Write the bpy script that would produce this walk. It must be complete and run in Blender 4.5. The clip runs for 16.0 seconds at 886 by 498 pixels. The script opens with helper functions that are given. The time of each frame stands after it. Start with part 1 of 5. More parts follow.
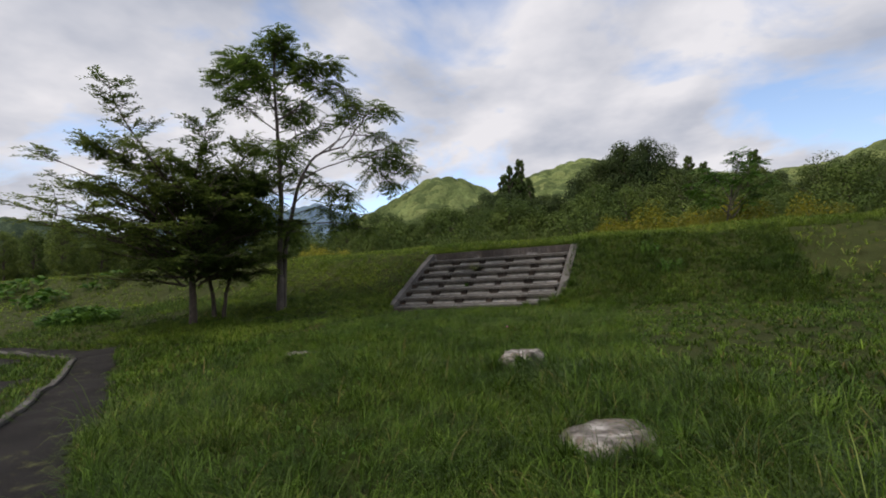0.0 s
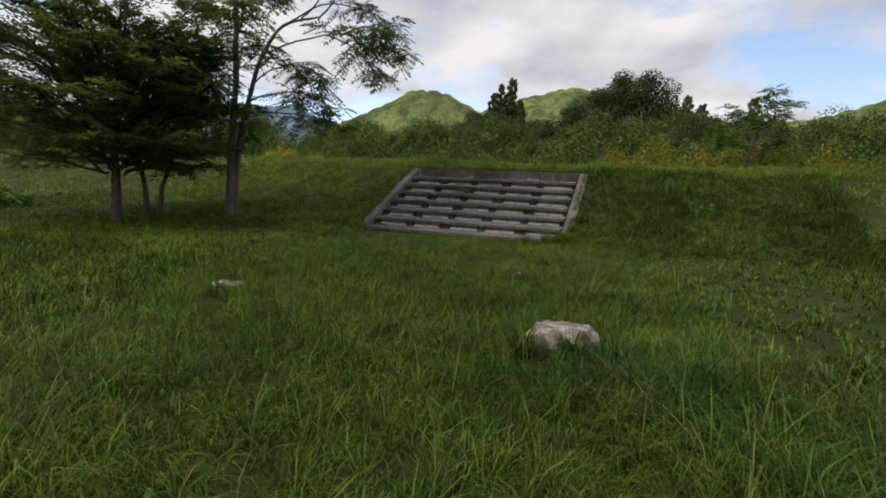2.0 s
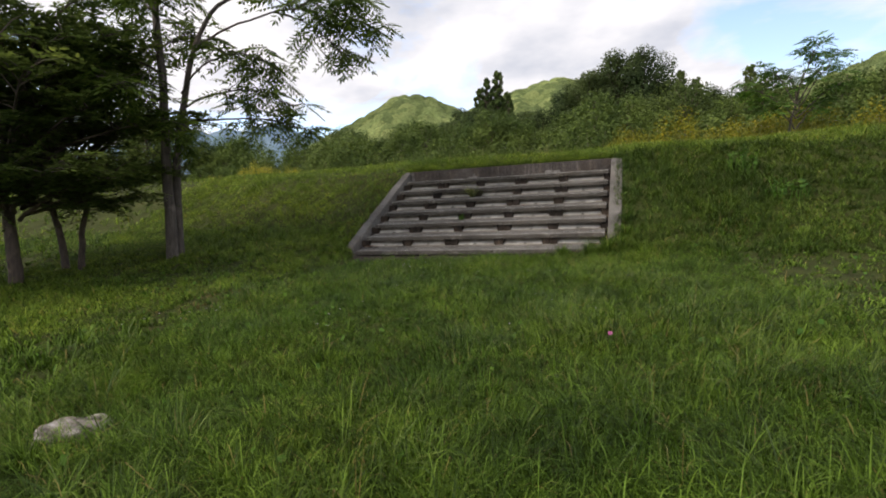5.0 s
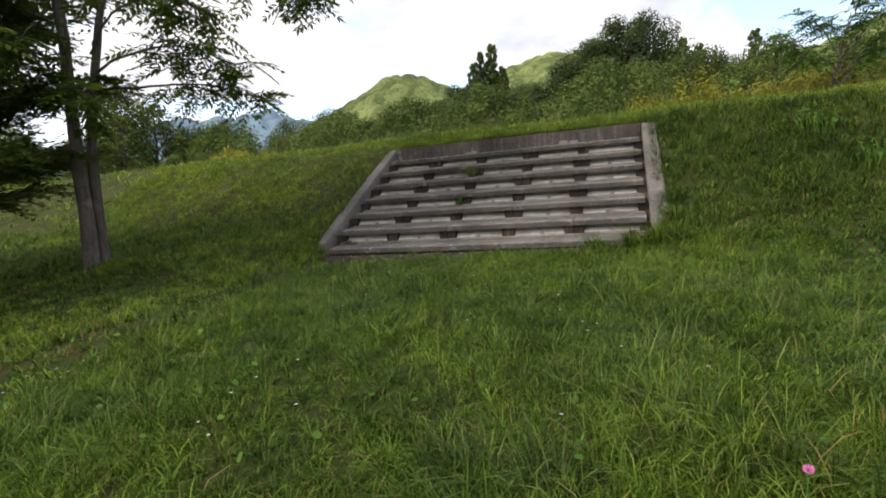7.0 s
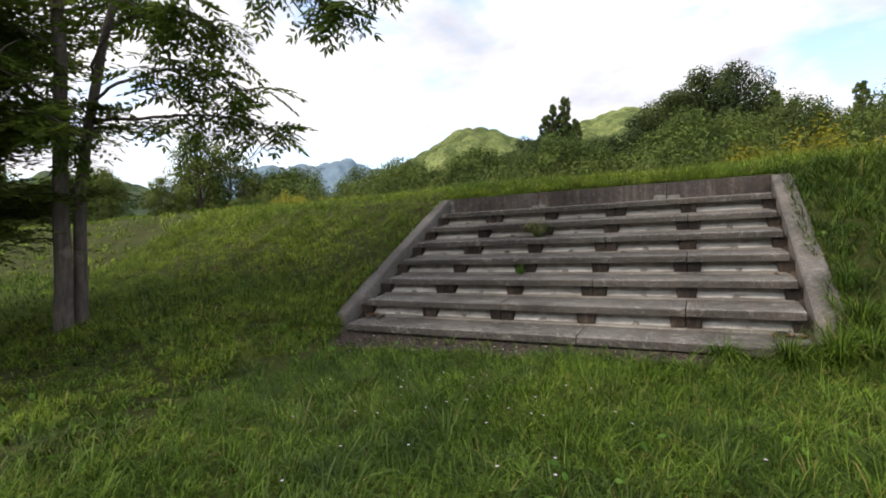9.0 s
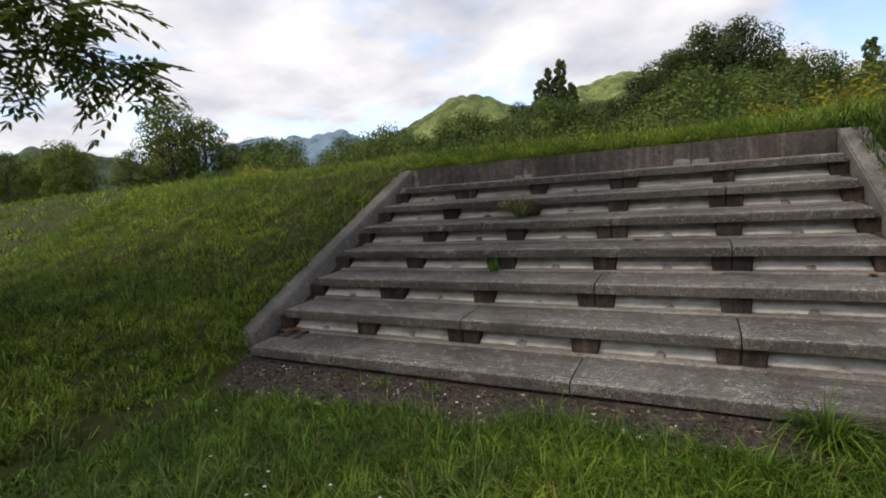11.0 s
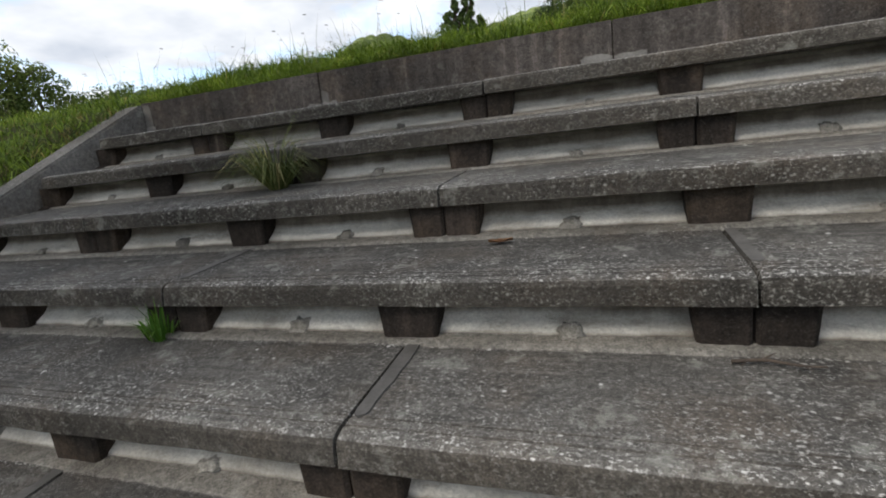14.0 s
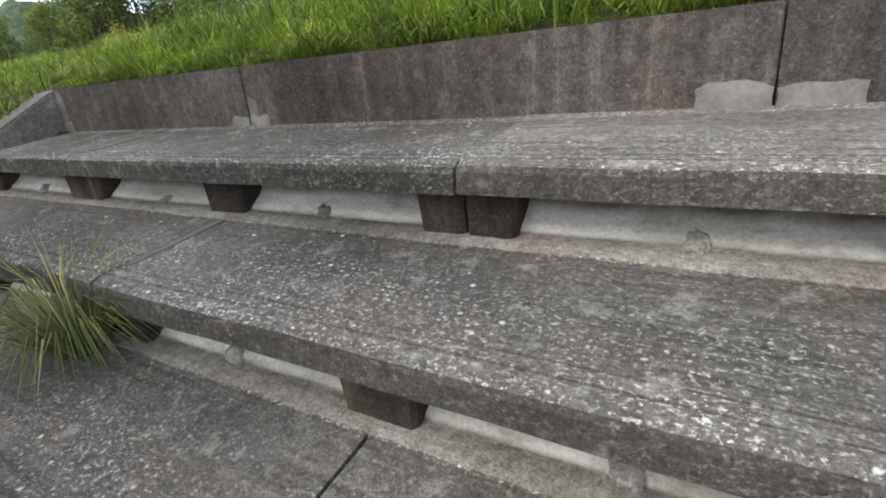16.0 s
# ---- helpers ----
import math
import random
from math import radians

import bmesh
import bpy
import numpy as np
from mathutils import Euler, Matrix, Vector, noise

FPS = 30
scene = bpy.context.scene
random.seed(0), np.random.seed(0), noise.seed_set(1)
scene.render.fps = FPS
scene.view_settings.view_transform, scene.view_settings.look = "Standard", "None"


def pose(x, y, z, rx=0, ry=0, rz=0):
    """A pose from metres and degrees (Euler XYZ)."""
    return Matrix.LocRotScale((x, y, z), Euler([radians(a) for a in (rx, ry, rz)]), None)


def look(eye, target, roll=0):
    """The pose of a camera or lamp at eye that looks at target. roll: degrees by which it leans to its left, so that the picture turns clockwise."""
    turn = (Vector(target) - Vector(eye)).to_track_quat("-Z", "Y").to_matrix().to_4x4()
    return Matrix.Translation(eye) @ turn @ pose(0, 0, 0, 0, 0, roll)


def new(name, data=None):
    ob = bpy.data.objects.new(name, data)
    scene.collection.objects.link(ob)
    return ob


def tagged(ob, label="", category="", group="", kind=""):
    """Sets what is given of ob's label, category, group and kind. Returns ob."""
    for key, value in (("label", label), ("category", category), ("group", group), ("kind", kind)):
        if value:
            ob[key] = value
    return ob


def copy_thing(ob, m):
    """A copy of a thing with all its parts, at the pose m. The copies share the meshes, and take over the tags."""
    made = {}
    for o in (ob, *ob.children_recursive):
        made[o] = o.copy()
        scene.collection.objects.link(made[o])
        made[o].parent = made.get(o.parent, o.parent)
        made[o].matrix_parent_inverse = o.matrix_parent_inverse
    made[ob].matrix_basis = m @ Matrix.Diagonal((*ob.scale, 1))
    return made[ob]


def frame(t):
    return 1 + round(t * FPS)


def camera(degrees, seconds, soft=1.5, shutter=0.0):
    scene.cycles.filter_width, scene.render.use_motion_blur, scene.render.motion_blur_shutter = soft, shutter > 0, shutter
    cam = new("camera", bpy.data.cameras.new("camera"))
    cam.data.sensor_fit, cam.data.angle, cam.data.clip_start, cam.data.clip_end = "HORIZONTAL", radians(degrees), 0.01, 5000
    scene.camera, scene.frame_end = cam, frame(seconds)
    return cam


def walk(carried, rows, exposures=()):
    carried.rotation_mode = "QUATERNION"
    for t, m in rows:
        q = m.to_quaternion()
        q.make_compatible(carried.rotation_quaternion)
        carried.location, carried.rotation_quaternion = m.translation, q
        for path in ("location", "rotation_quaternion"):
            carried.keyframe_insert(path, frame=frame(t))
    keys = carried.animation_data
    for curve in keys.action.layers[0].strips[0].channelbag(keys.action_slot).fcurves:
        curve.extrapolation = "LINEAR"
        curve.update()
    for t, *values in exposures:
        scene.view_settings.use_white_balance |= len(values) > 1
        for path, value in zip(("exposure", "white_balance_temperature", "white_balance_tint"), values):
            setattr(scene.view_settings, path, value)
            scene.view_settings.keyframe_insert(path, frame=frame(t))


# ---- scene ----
cam = camera(83.9, 16.0, 1.9)
PATH = [
    (0, (5.375, -14.566, 0.901), (4.564, -12.744, 1.053), -2.5),
    (0.5, (4.912, -14.021, 0.915), (3.977, -12.253, 0.944), -0.8),
    (1, (4.603, -13.4, 0.929), (3.634, -11.651, 0.881), 0.2),
    (1.5, (4.287, -12.785, 0.947), (3.65, -10.889, 0.986), -3.5),
    (2, (3.975, -12.239, 0.964), (3.266, -10.377, 0.792), 3.5),
    (2.5, (3.637, -11.797, 0.987), (2.687, -10.037, 0.974), 0.8),
    (3, (3.33, -11.348, 1.044), (2.369, -9.594, 1.057), 1.4),
    (3.5, (3.125, -10.883, 1.089), (2.069, -9.184, 1.091), 0.7),
    (4, (2.906, -10.399, 1.099), (2.073, -8.58, 1.105), -2.3),
    (4.5, (2.773, -9.89, 1.122), (2.065, -8.022, 1.024), -1.9),
    (7, (1.888, -7.177, 1.176), (1.191, -5.317, 0.942), -4.3),
    (7.5, (1.703, -6.581, 1.205), (0.745, -4.846, 0.931), -5.5),
    (8, (1.525, -6.002, 1.247), (0.757, -4.161, 1.104), -3.7),
    (8.5, (1.4, -5.496, 1.3), (0.562, -3.682, 1.225), -4.6),
    (9, (1.288, -5.047, 1.36), (0.355, -3.278, 1.339), -1.9),
    (11.5, (0.757, -2.34, 1.536), (-0.154, -0.577, 1.284), -3.7),
    (12, (0.701, -1.731, 1.548), (0.106, 0.133, 1.134), -4.2),
    (12.5, (0.657, -1.224, 1.476), (0.017, 0.64, 1.133), -3.9),
    (13, (0.568, -0.605, 1.537), (-0.103, 1.245, 1.182), -5.6),
    (13.5, (0.673, -0.034, 1.534), (-0.032, 1.794, 1.135), -8.3),
    (14, (0.72, 0.541, 1.523), (0.064, 2.393, 1.152), -6.0),
    (14.5, (0.704, 1.211, 1.675), (-0.031, 3.003, 1.175), -5.7),
    (15, (0.799, 1.635, 1.837), (-0.21, 3.265, 1.266), -7.0),
    (15.5, (0.663, 1.999, 2.005), (-0.377, 3.628, 1.489), -2.5),
    (16, (0.664, 2.426, 2.232), (-0.309, 4.014, 1.504), -6.1),
]
EXPOSURES = [(0, -0.16, 6600, 15), (1, -0.12, 6700, 15), (1.5, -0.02, 6850, 15), (2, -0.07, 6850, 15), (2.5, 0.29, 6850, 15), (3.5, 0.37, 6850, 15), (4.5, 0.32, 6850, 15), (7, 0.6, 6850, 15), (7.5, 0.72, 6850, 15), (8, 0.58, 6850, 15), (8.5, 0.58, 6850, 15), (9, 0.58, 6850, 15), (11.5, 0.15, 6762, 13.8), (12, 0.15, 6675, 12.5), (12.5, 0.21, 6588, 11.2), (14, 0.28, 6500, 10), (14.5, 0.41, 6500, 10), (15, 0.84, 6500, 10), (15.5, 1.12, 6500, 10), (16, 1.17, 6500, 10)]
walk(cam, [(t, look(eye, target, roll)) for t, eye, target, roll in PATH], EXPOSURES)

# ---- world, sun and exposure ----
SUN_AZ, SUN_EL = radians(138), radians(46)   # the sun stands behind the trees' side of the walk, veiled by cloud
world = bpy.data.worlds.new("sky")
scene.world = world
world.use_nodes = True
wn, wl = world.node_tree.nodes, world.node_tree.links
wn.clear()
w_out = wn.new("ShaderNodeOutputWorld")
w_sky = wn.new("ShaderNodeTexSky")
w_sky.sky_type, w_sky.sun_disc = "NISHITA", False
w_sky.sun_elevation, w_sky.sun_rotation = SUN_EL, SUN_AZ
w_blue = wn.new("ShaderNodeBackground")
w_blue.inputs["Strength"].default_value = 0.24
wl.new(w_sky.outputs[0], w_blue.inputs["Color"])
w_co = wn.new("ShaderNodeTexCoord")
w_sep = wn.new("ShaderNodeSeparateXYZ")
wl.new(w_co.outputs["Generated"], w_sep.inputs[0])


def wmath(op, a, b):
    n = wn.new("ShaderNodeMath")
    n.operation = op
    for i, v in enumerate((a, b)):
        if isinstance(v, (int, float)):
            n.inputs[i].default_value = v
        else:
            wl.new(v, n.inputs[i])
    return n.outputs[0]


w_z = wmath("ADD", wmath("MAXIMUM", w_sep.outputs["Z"], 0.0), 0.22)
w_vec = wn.new("ShaderNodeCombineXYZ")
wl.new(wmath("DIVIDE", w_sep.outputs["X"], w_z), w_vec.inputs[0])
wl.new(wmath("DIVIDE", w_sep.outputs["Y"], w_z), w_vec.inputs[1])
w_vec.inputs[2].default_value = 3.4


def wnoise(scale, detail, distort=0.0):
    n = wn.new("ShaderNodeTexNoise")
    n.inputs["Scale"].default_value, n.inputs["Detail"].default_value = scale, detail
    n.inputs["Roughness"].default_value, n.inputs["Distortion"].default_value = 0.52, distort
    wl.new(w_vec.outputs[0], n.inputs["Vector"])
    return n.outputs["Fac"]


def wramp(fac, stops):
    r = wn.new("ShaderNodeValToRGB")
    while len(r.color_ramp.elements) < len(stops):
        r.color_ramp.elements.new(0.5)
    for e, (p, c) in zip(r.color_ramp.elements, stops):
        e.position, e.color = p, (*c, 1)
    wl.new(fac, r.inputs[0])
    return r.outputs[0]


w_cover = wramp(wnoise(1.7, 6, 0.3), [(0.37, (0, 0, 0)), (0.51, (1, 1, 1))])
w_tone = wramp(wnoise(2.1, 5), [(0.30, (0.52, 0.58, 0.68)), (0.62, (0.98, 1.0, 1.03))])
w_cloud = wn.new("ShaderNodeBackground")
w_cloud.inputs["Strength"].default_value = 0.92
wl.new(w_tone, w_cloud.inputs["Color"])
w_mix = wn.new("ShaderNodeMixShader")
wl.new(w_cover, w_mix.inputs[0])
wl.new(w_blue.outputs[0], w_mix.inputs[1])
wl.new(w_cloud.outputs[0], w_mix.inputs[2])
wl.new(w_mix.outputs[0], w_out.inputs[0])

sun = new("sun", bpy.data.lights.new("sun", "SUN"))
sun.data.energy, sun.data.angle, sun.data.color = 3.1, radians(32), (1.0, 0.93, 0.82)
sun_way = Vector((math.sin(SUN_AZ) * -1 * math.cos(SUN_EL), math.cos(SUN_AZ) * math.cos(SUN_EL), math.sin(SUN_EL)))
sun.matrix_world = look(sun_way * 60, (0, 0, 0))


# ---- helpers of this scene ----
def hash2(i, j, seed=0):
    h = (i.astype(np.int64) * 374761393 + j.astype(np.int64) * 668265263 + seed * 974634777) & 0xFFFFFFFF
    h = ((h ^ (h >> 13)) * 1274126177) & 0xFFFFFFFF
    return ((h ^ (h >> 16)) & 0xFFFF) / 65535.0


def vnoise(x, y, seed=0):
    """Smooth value noise in 0..1 on arrays."""
    x, y = np.asarray(x, float), np.asarray(y, float)
    i, j = np.floor(x), np.floor(y)
    u, v = x - i, y - j
    u, v = u * u * (3 - 2 * u), v * v * (3 - 2 * v)
    a, b = hash2(i, j, seed), hash2(i + 1, j, seed)
    c, d = hash2(i, j + 1, seed), hash2(i + 1, j + 1, seed)
    return (a * (1 - u) + b * u) * (1 - v) + (c * (1 - u) + d * u) * v


def sstep(v):
    v = np.clip(v, 0, 1)
    return v * v * (3 - 2 * v)


def mesh_from(name, co, quads=None, tris=None, smooth=True):
    """A mesh from arrays of corners and faces."""
    me = bpy.data.meshes.new(name)
    nq = 0 if quads is None else len(quads)
    nt = 0 if tris is None else len(tris)
    me.vertices.add(len(co))
    me.vertices.foreach_set("co", np.asarray(co, np.float32).ravel())
    idx = []
    if nq:
        idx.append(np.asarray(quads, np.int32).ravel())
    if nt:
        idx.append(np.asarray(tris, np.int32).ravel())
    idx = np.concatenate(idx)
    me.loops.add(len(idx))
    me.loops.foreach_set("vertex_index", idx)
    me.polygons.add(nq + nt)
    starts = np.concatenate([np.arange(nq) * 4, nq * 4 + np.arange(nt) * 3]).astype(np.int32)
    me.polygons.foreach_set("loop_start", starts)
    me.polygons.foreach_set("use_smooth", np.full(nq + nt, smooth))
    me.update(calc_edges=True)
    return me


def part(name, geo, material, parent=None, label=""):
    """Links a bmesh or a mesh as one object under a thing or a part."""
    if isinstance(geo, bmesh.types.BMesh):
        me = bpy.data.meshes.new(name)
        geo.to_mesh(me)
        geo.free()
    else:
        me = geo
    if material and not me.materials:
        me.materials.append(material)
    ob = new(name, me)
    if parent is not None:
        ob.parent = parent
    if label:
        tagged(ob, label)
    return ob


def box(x0, x1, y0, y1, z0, z1, bevel=0.0, seg=2):
    bm = bmesh.new()
    bmesh.ops.create_cube(bm, size=1)
    for v in bm.verts:
        v.co = Vector(((x0 + x1) / 2 + v.co.x * (x1 - x0), (y0 + y1) / 2 + v.co.y * (y1 - y0), (z0 + z1) / 2 + v.co.z * (z1 - z0)))
    if bevel:
        bmesh.ops.bevel(bm, geom=bm.edges[:], offset=bevel, segments=seg, affect="EDGES")
    return bm


def prism(profile, x0, x1, bevel=0.0):
    """A yz outline drawn out along x."""
    bm = bmesh.new()
    a = [bm.verts.new((x0, y, z)) for y, z in profile]
    b = [bm.verts.new((x1, y, z)) for y, z in profile]
    n = len(profile)
    for i in range(n):
        bm.faces.new((a[i], a[(i + 1) % n], b[(i + 1) % n], b[i]))
    bm.faces.new(a[::-1])
    bm.faces.new(b)
    bmesh.ops.recalc_face_normals(bm, faces=bm.faces[:])
    if bevel:
        bmesh.ops.bevel(bm, geom=bm.edges[:], offset=bevel, segments=2, affect="EDGES")
    return bm


# ---- materials ----
class Mat:
    """A node material in the making."""

    def __init__(self, name, rough=0.8):
        self.m = bpy.data.materials.new(name)
        self.m.use_nodes = True
        self.t = self.m.node_tree
        self.b = self.t.nodes["Principled BSDF"]
        self.b.inputs["Roughness"].default_value = rough
        self.pos = self.t.nodes.new("ShaderNodeNewGeometry").outputs["Position"]

    def node(self, kind, **ins):
        n = self.t.nodes.new(kind)
        for k, v in ins.items():
            self.put(n, k.replace("_", " "), v)
        return n

    def put(self, n, key, v):
        if hasattr(v, "is_linked"):
            self.t.links.new(v, n.inputs[key])
        elif isinstance(v, tuple) and len(v) == 3 and n.inputs[key].type == "RGBA":
            n.inputs[key].default_value = (*v, 1)
        else:
            n.inputs[key].default_value = v

    def scaled(self, sx, sy, sz):
        n = self.node("ShaderNodeMapping", Vector=self.pos)
        n.inputs["Scale"].default_value = (sx, sy, sz)
        return n.outputs[0]

    def noise(self, scale, detail=4.0, rough=0.55, vec=None):
        n = self.node("ShaderNodeTexNoise", Vector=vec or self.pos, Scale=scale, Detail=detail, Roughness=rough)
        return n.outputs["Fac"]

    def cells(self, scale, vec=None):
        n = self.node("ShaderNodeTexVoronoi", Vector=vec or self.pos, Scale=scale)
        return n.outputs["Distance"], n.outputs["Color"]

    def ramp(self, fac, stops):
        r = self.node("ShaderNodeValToRGB", Fac=fac)
        while len(r.color_ramp.elements) < len(stops):
            r.color_ramp.elements.new(0.5)
        for e, (p, c) in zip(r.color_ramp.elements, stops):
            e.position = p
            e.color = (*c, 1) if isinstance(c, tuple) else (c, c, c, 1)
        return r.outputs[0]

    def mix(self, fac, a, b, kind="MIX"):
        n = self.t.nodes.new("ShaderNodeMixRGB")
        n.blend_type = kind
        for k, v in (("Fac", fac), ("Color1", a), ("Color2", b)):
            self.put(n, k, v)
        return n.outputs[0]

    def colour(self, c):
        self.put(self.b, "Base Color", c)

    def bump(self, height, strength=0.4, dist=0.01):
        n = self.node("ShaderNodeBump", Height=height, Strength=strength, Distance=dist)
        self.t.links.new(n.outputs[0], self.b.inputs["Normal"])

    def see_through(self, colour, amount):
        """Light that passes through a leaf."""
        tr = self.node("ShaderNodeBsdfTranslucent", Color=colour)
        mx = self.t.nodes.new("ShaderNodeMixShader")
        mx.inputs[0].default_value = amount
        self.t.links.new(self.b.outputs[0], mx.inputs[1])
        self.t.links.new(tr.outputs[0], mx.inputs[2])
        self.t.links.new(mx.outputs[0], self.t.nodes["Material Output"].inputs[0])


def leafy(name, dark, mid, light, dry=None, through_amount=0.3, patch=0.5, rough=0.6):
    """Blades and leaves: each one its own tone, with broad patches over the ground."""
    k = Mat(name, rough)
    rnd = k.t.nodes["Geometry"].outputs["Random Per Island"]
    stops = [(0.0, dark), (0.5, mid), (0.93, light)]
    if dry:
        stops += [(0.968, light), (0.978, dry), (1.0, dry)]
    c = k.ramp(rnd, stops)
    p = k.ramp(k.noise(patch, 3.0), [(0.33, (0.60, 0.70, 0.66)), (0.68, (1.18, 1.14, 0.95))])
    c = k.mix(1.0, c, p, "MULTIPLY")
    c = k.mix(1.0, c, k.ramp(k.noise(patch * 5.5, 2.0), [(0.3, (0.62, 0.66, 0.70)), (0.7, (1.30, 1.30, 1.1))]), "MULTIPLY")
    k.colour(c)
    k.put(k.b, "Specular IOR Level", 0.16 if patch > 0.35 else 0.08)
    k.see_through(c, through_amount)
    return k.m


def concrete(name, base, speck, spots=0.5, streak=False, brown=0.3, bump=0.5, lichen=0.0, broom=False, worn=False):
    k = Mat(name, 0.9)
    big = k.noise(1.1, 5)
    fine = k.noise(34, 6, 0.7)
    grain = k.noise(150, 3, 0.7)
    c = k.mix(k.ramp(big, [(0.35, 0.0), (0.66, 1.0)]), tuple(v * 0.6 for v in base), tuple(v * 1.35 for v in base))
    c = k.mix(k.ramp(k.noise(3.7, 5), [(0.48, 0.0), (0.75, brown)]), c, (0.105, 0.075, 0.05))
    c = k.mix(1.0, c, k.ramp(fine, [(0.28, 0.5), (0.72, 1.5)]), "MULTIPLY")
    c = k.mix(0.8, c, k.ramp(grain, [(0.3, 0.45), (0.7, 1.55)]), "MULTIPLY")
    rnd = k.node("ShaderNodeObjectInfo").outputs["Random"]
    c = k.mix(1.0, c, k.ramp(rnd, [(0.0, 0.82), (1.0, 1.15)]), "MULTIPLY")
    if broom:
        lines = k.noise(1.0, 3, 0.6, k.scaled(0.9, 42, 20))
        c = k.mix(k.ramp(k.noise(2.3, 3), [(0.4, 0.0), (0.6, 0.9)]), c, k.mix(1.0, c, k.ramp(lines, [(0.32, 0.5), (0.68, 1.6)]), "MULTIPLY"))
    if streak:
        s = k.noise(5.0, 5, 0.6, k.scaled(2.2, 2.2, 0.16))
        c = k.mix(1.0, c, k.ramp(s, [(0.3, 0.5), (0.56, 0.95), (0.66, 1.5), (0.74, 2.7)]), "MULTIPLY")
    if spots:
        fleck = k.ramp(k.noise(95, 9, 0.8, k.scaled(0.75, 1.0, 1.0)), [(0.535, 0.0), (0.60, 1.0)])
        gate = k.ramp(k.noise(3.1, 6, 0.75), [(0.36, 0.08 * spots), (0.62, spots)])
        if worn:
            yy = k.node("ShaderNodeSeparateXYZ", Vector=k.pos).outputs["Y"]
            md = k.t.nodes.new("ShaderNodeMath")
            md.operation = "MODULO"
            k.t.links.new(yy, md.inputs[0])
            md.inputs[1].default_value = 0.515
            edge = k.mix(0.16, md.outputs[0], k.noise(4.0, 4))
            gate = k.mix(1.0, gate, k.ramp(edge, [(0.08, 1.4), (0.20, 0.8), (0.42, 0.42)]), "MULTIPLY")
            # whole tread tone also drops from the front edge to the rear
            c = k.mix(1.0, c, k.ramp(edge, [(0.08, 1.12), (0.24, 0.95), (0.45, 0.88)]), "MULTIPLY")
        c = k.mix(k.mix(1.0, fleck, gate, "MULTIPLY"), c, speck)
        d2, cc2 = k.cells(17)
        near2 = k.ramp(k.mix(0.25, d2, fine), [(0.16, 1.0), (0.24, 0.0)])
        pick2 = k.ramp(cc2, [(0.66, 0.0), (0.72, spots)])
        c = k.mix(k.mix(1.0, near2, pick2, "MULTIPLY"), c, speck)
        d3, cc3 = k.cells(52, k.scaled(0.8, 1.0, 1.0))
        near3 = k.ramp(k.mix(0.45, d3, fine), [(0.30, 1.0), (0.38, 0.0)])
        pick3 = k.mix(1.0, k.ramp(cc3, [(0.66, 0.0), (0.76, 1.0)]), gate, "MULTIPLY")
        c = k.mix(k.mix(1.0, near3, pick3, "MULTIPLY"), c, tuple(v * 1.1 for v in speck))
    if lichen:
        c = k.mix(k.ramp(k.noise(9.0, 6, 0.72), [(0.56, 0.0), (0.66, lichen)]), c, (0.30, 0.30, 0.27))
    k.colour(c)
    k.put(k.b, "Specular IOR Level", 0.2)
    k.bump(k.mix(0.5, fine, grain), bump, 0.012)
    return k.m


M_SLAB = concrete("weathered_concrete", (0.074, 0.070, 0.064), (0.50, 0.49, 0.465), 1.0, False, 0.32, 0.9, 0.4, True, True)
# slab fronts: shade of the upright faces put into a darker concrete
M_EDGE = concrete("shade_dark_edge", (0.052, 0.047, 0.041), (0.42, 0.41, 0.38), 0.45, False, 0.2, 0.8, 0.35)
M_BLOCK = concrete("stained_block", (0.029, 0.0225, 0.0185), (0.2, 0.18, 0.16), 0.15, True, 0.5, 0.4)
M_WALL = concrete("streaked_wall_concrete", (0.070, 0.061, 0.056), (0.38, 0.36, 0.33), 0.16, True, 0.4, 0.4, 0.12)
M_CURB = concrete("kerb_concrete", (0.098, 0.092, 0.084), (0.42, 0.41, 0.38), 0.4, False, 0.3, 0.6, 0.35)


def mortar_material(name, a, b):
    """Trowelled mortar: smooth, faintly clouded."""
    k = Mat(name, 0.85)
    c = k.mix(k.ramp(k.noise(9, 5), [(0.35, 0.0), (0.65, 1.0)]), a, b)
    c = k.mix(0.5, c, k.ramp(k.noise(90, 4), [(0.3, 0.7), (0.7, 1.25)]), "MULTIPLY")
    k.colour(c)
    k.bump(k.noise(45, 5), 0.4, 0.006)
    return k.m


M_MORTAR = mortar_material("pale_mortar", (0.11, 0.104, 0.096), (0.195, 0.187, 0.175))
M_FILLET = concrete("dirty_mortar", (0.165, 0.155, 0.138), (0.42, 0.40, 0.36), 0.35, False, 0.35, 0.9, 0.35)
M_PLUG = concrete("lump_mortar", (0.21, 0.198, 0.175), (0.42, 0.40, 0.36), 0.2, False, 0.3, 0.8)
M_SMEAR = mortar_material("thin_mortar_smear", (0.07, 0.064, 0.058), (0.13, 0.122, 0.112))
M_FILLER = mortar_material("joint_mortar", (0.05, 0.047, 0.043), (0.082, 0.077, 0.071))


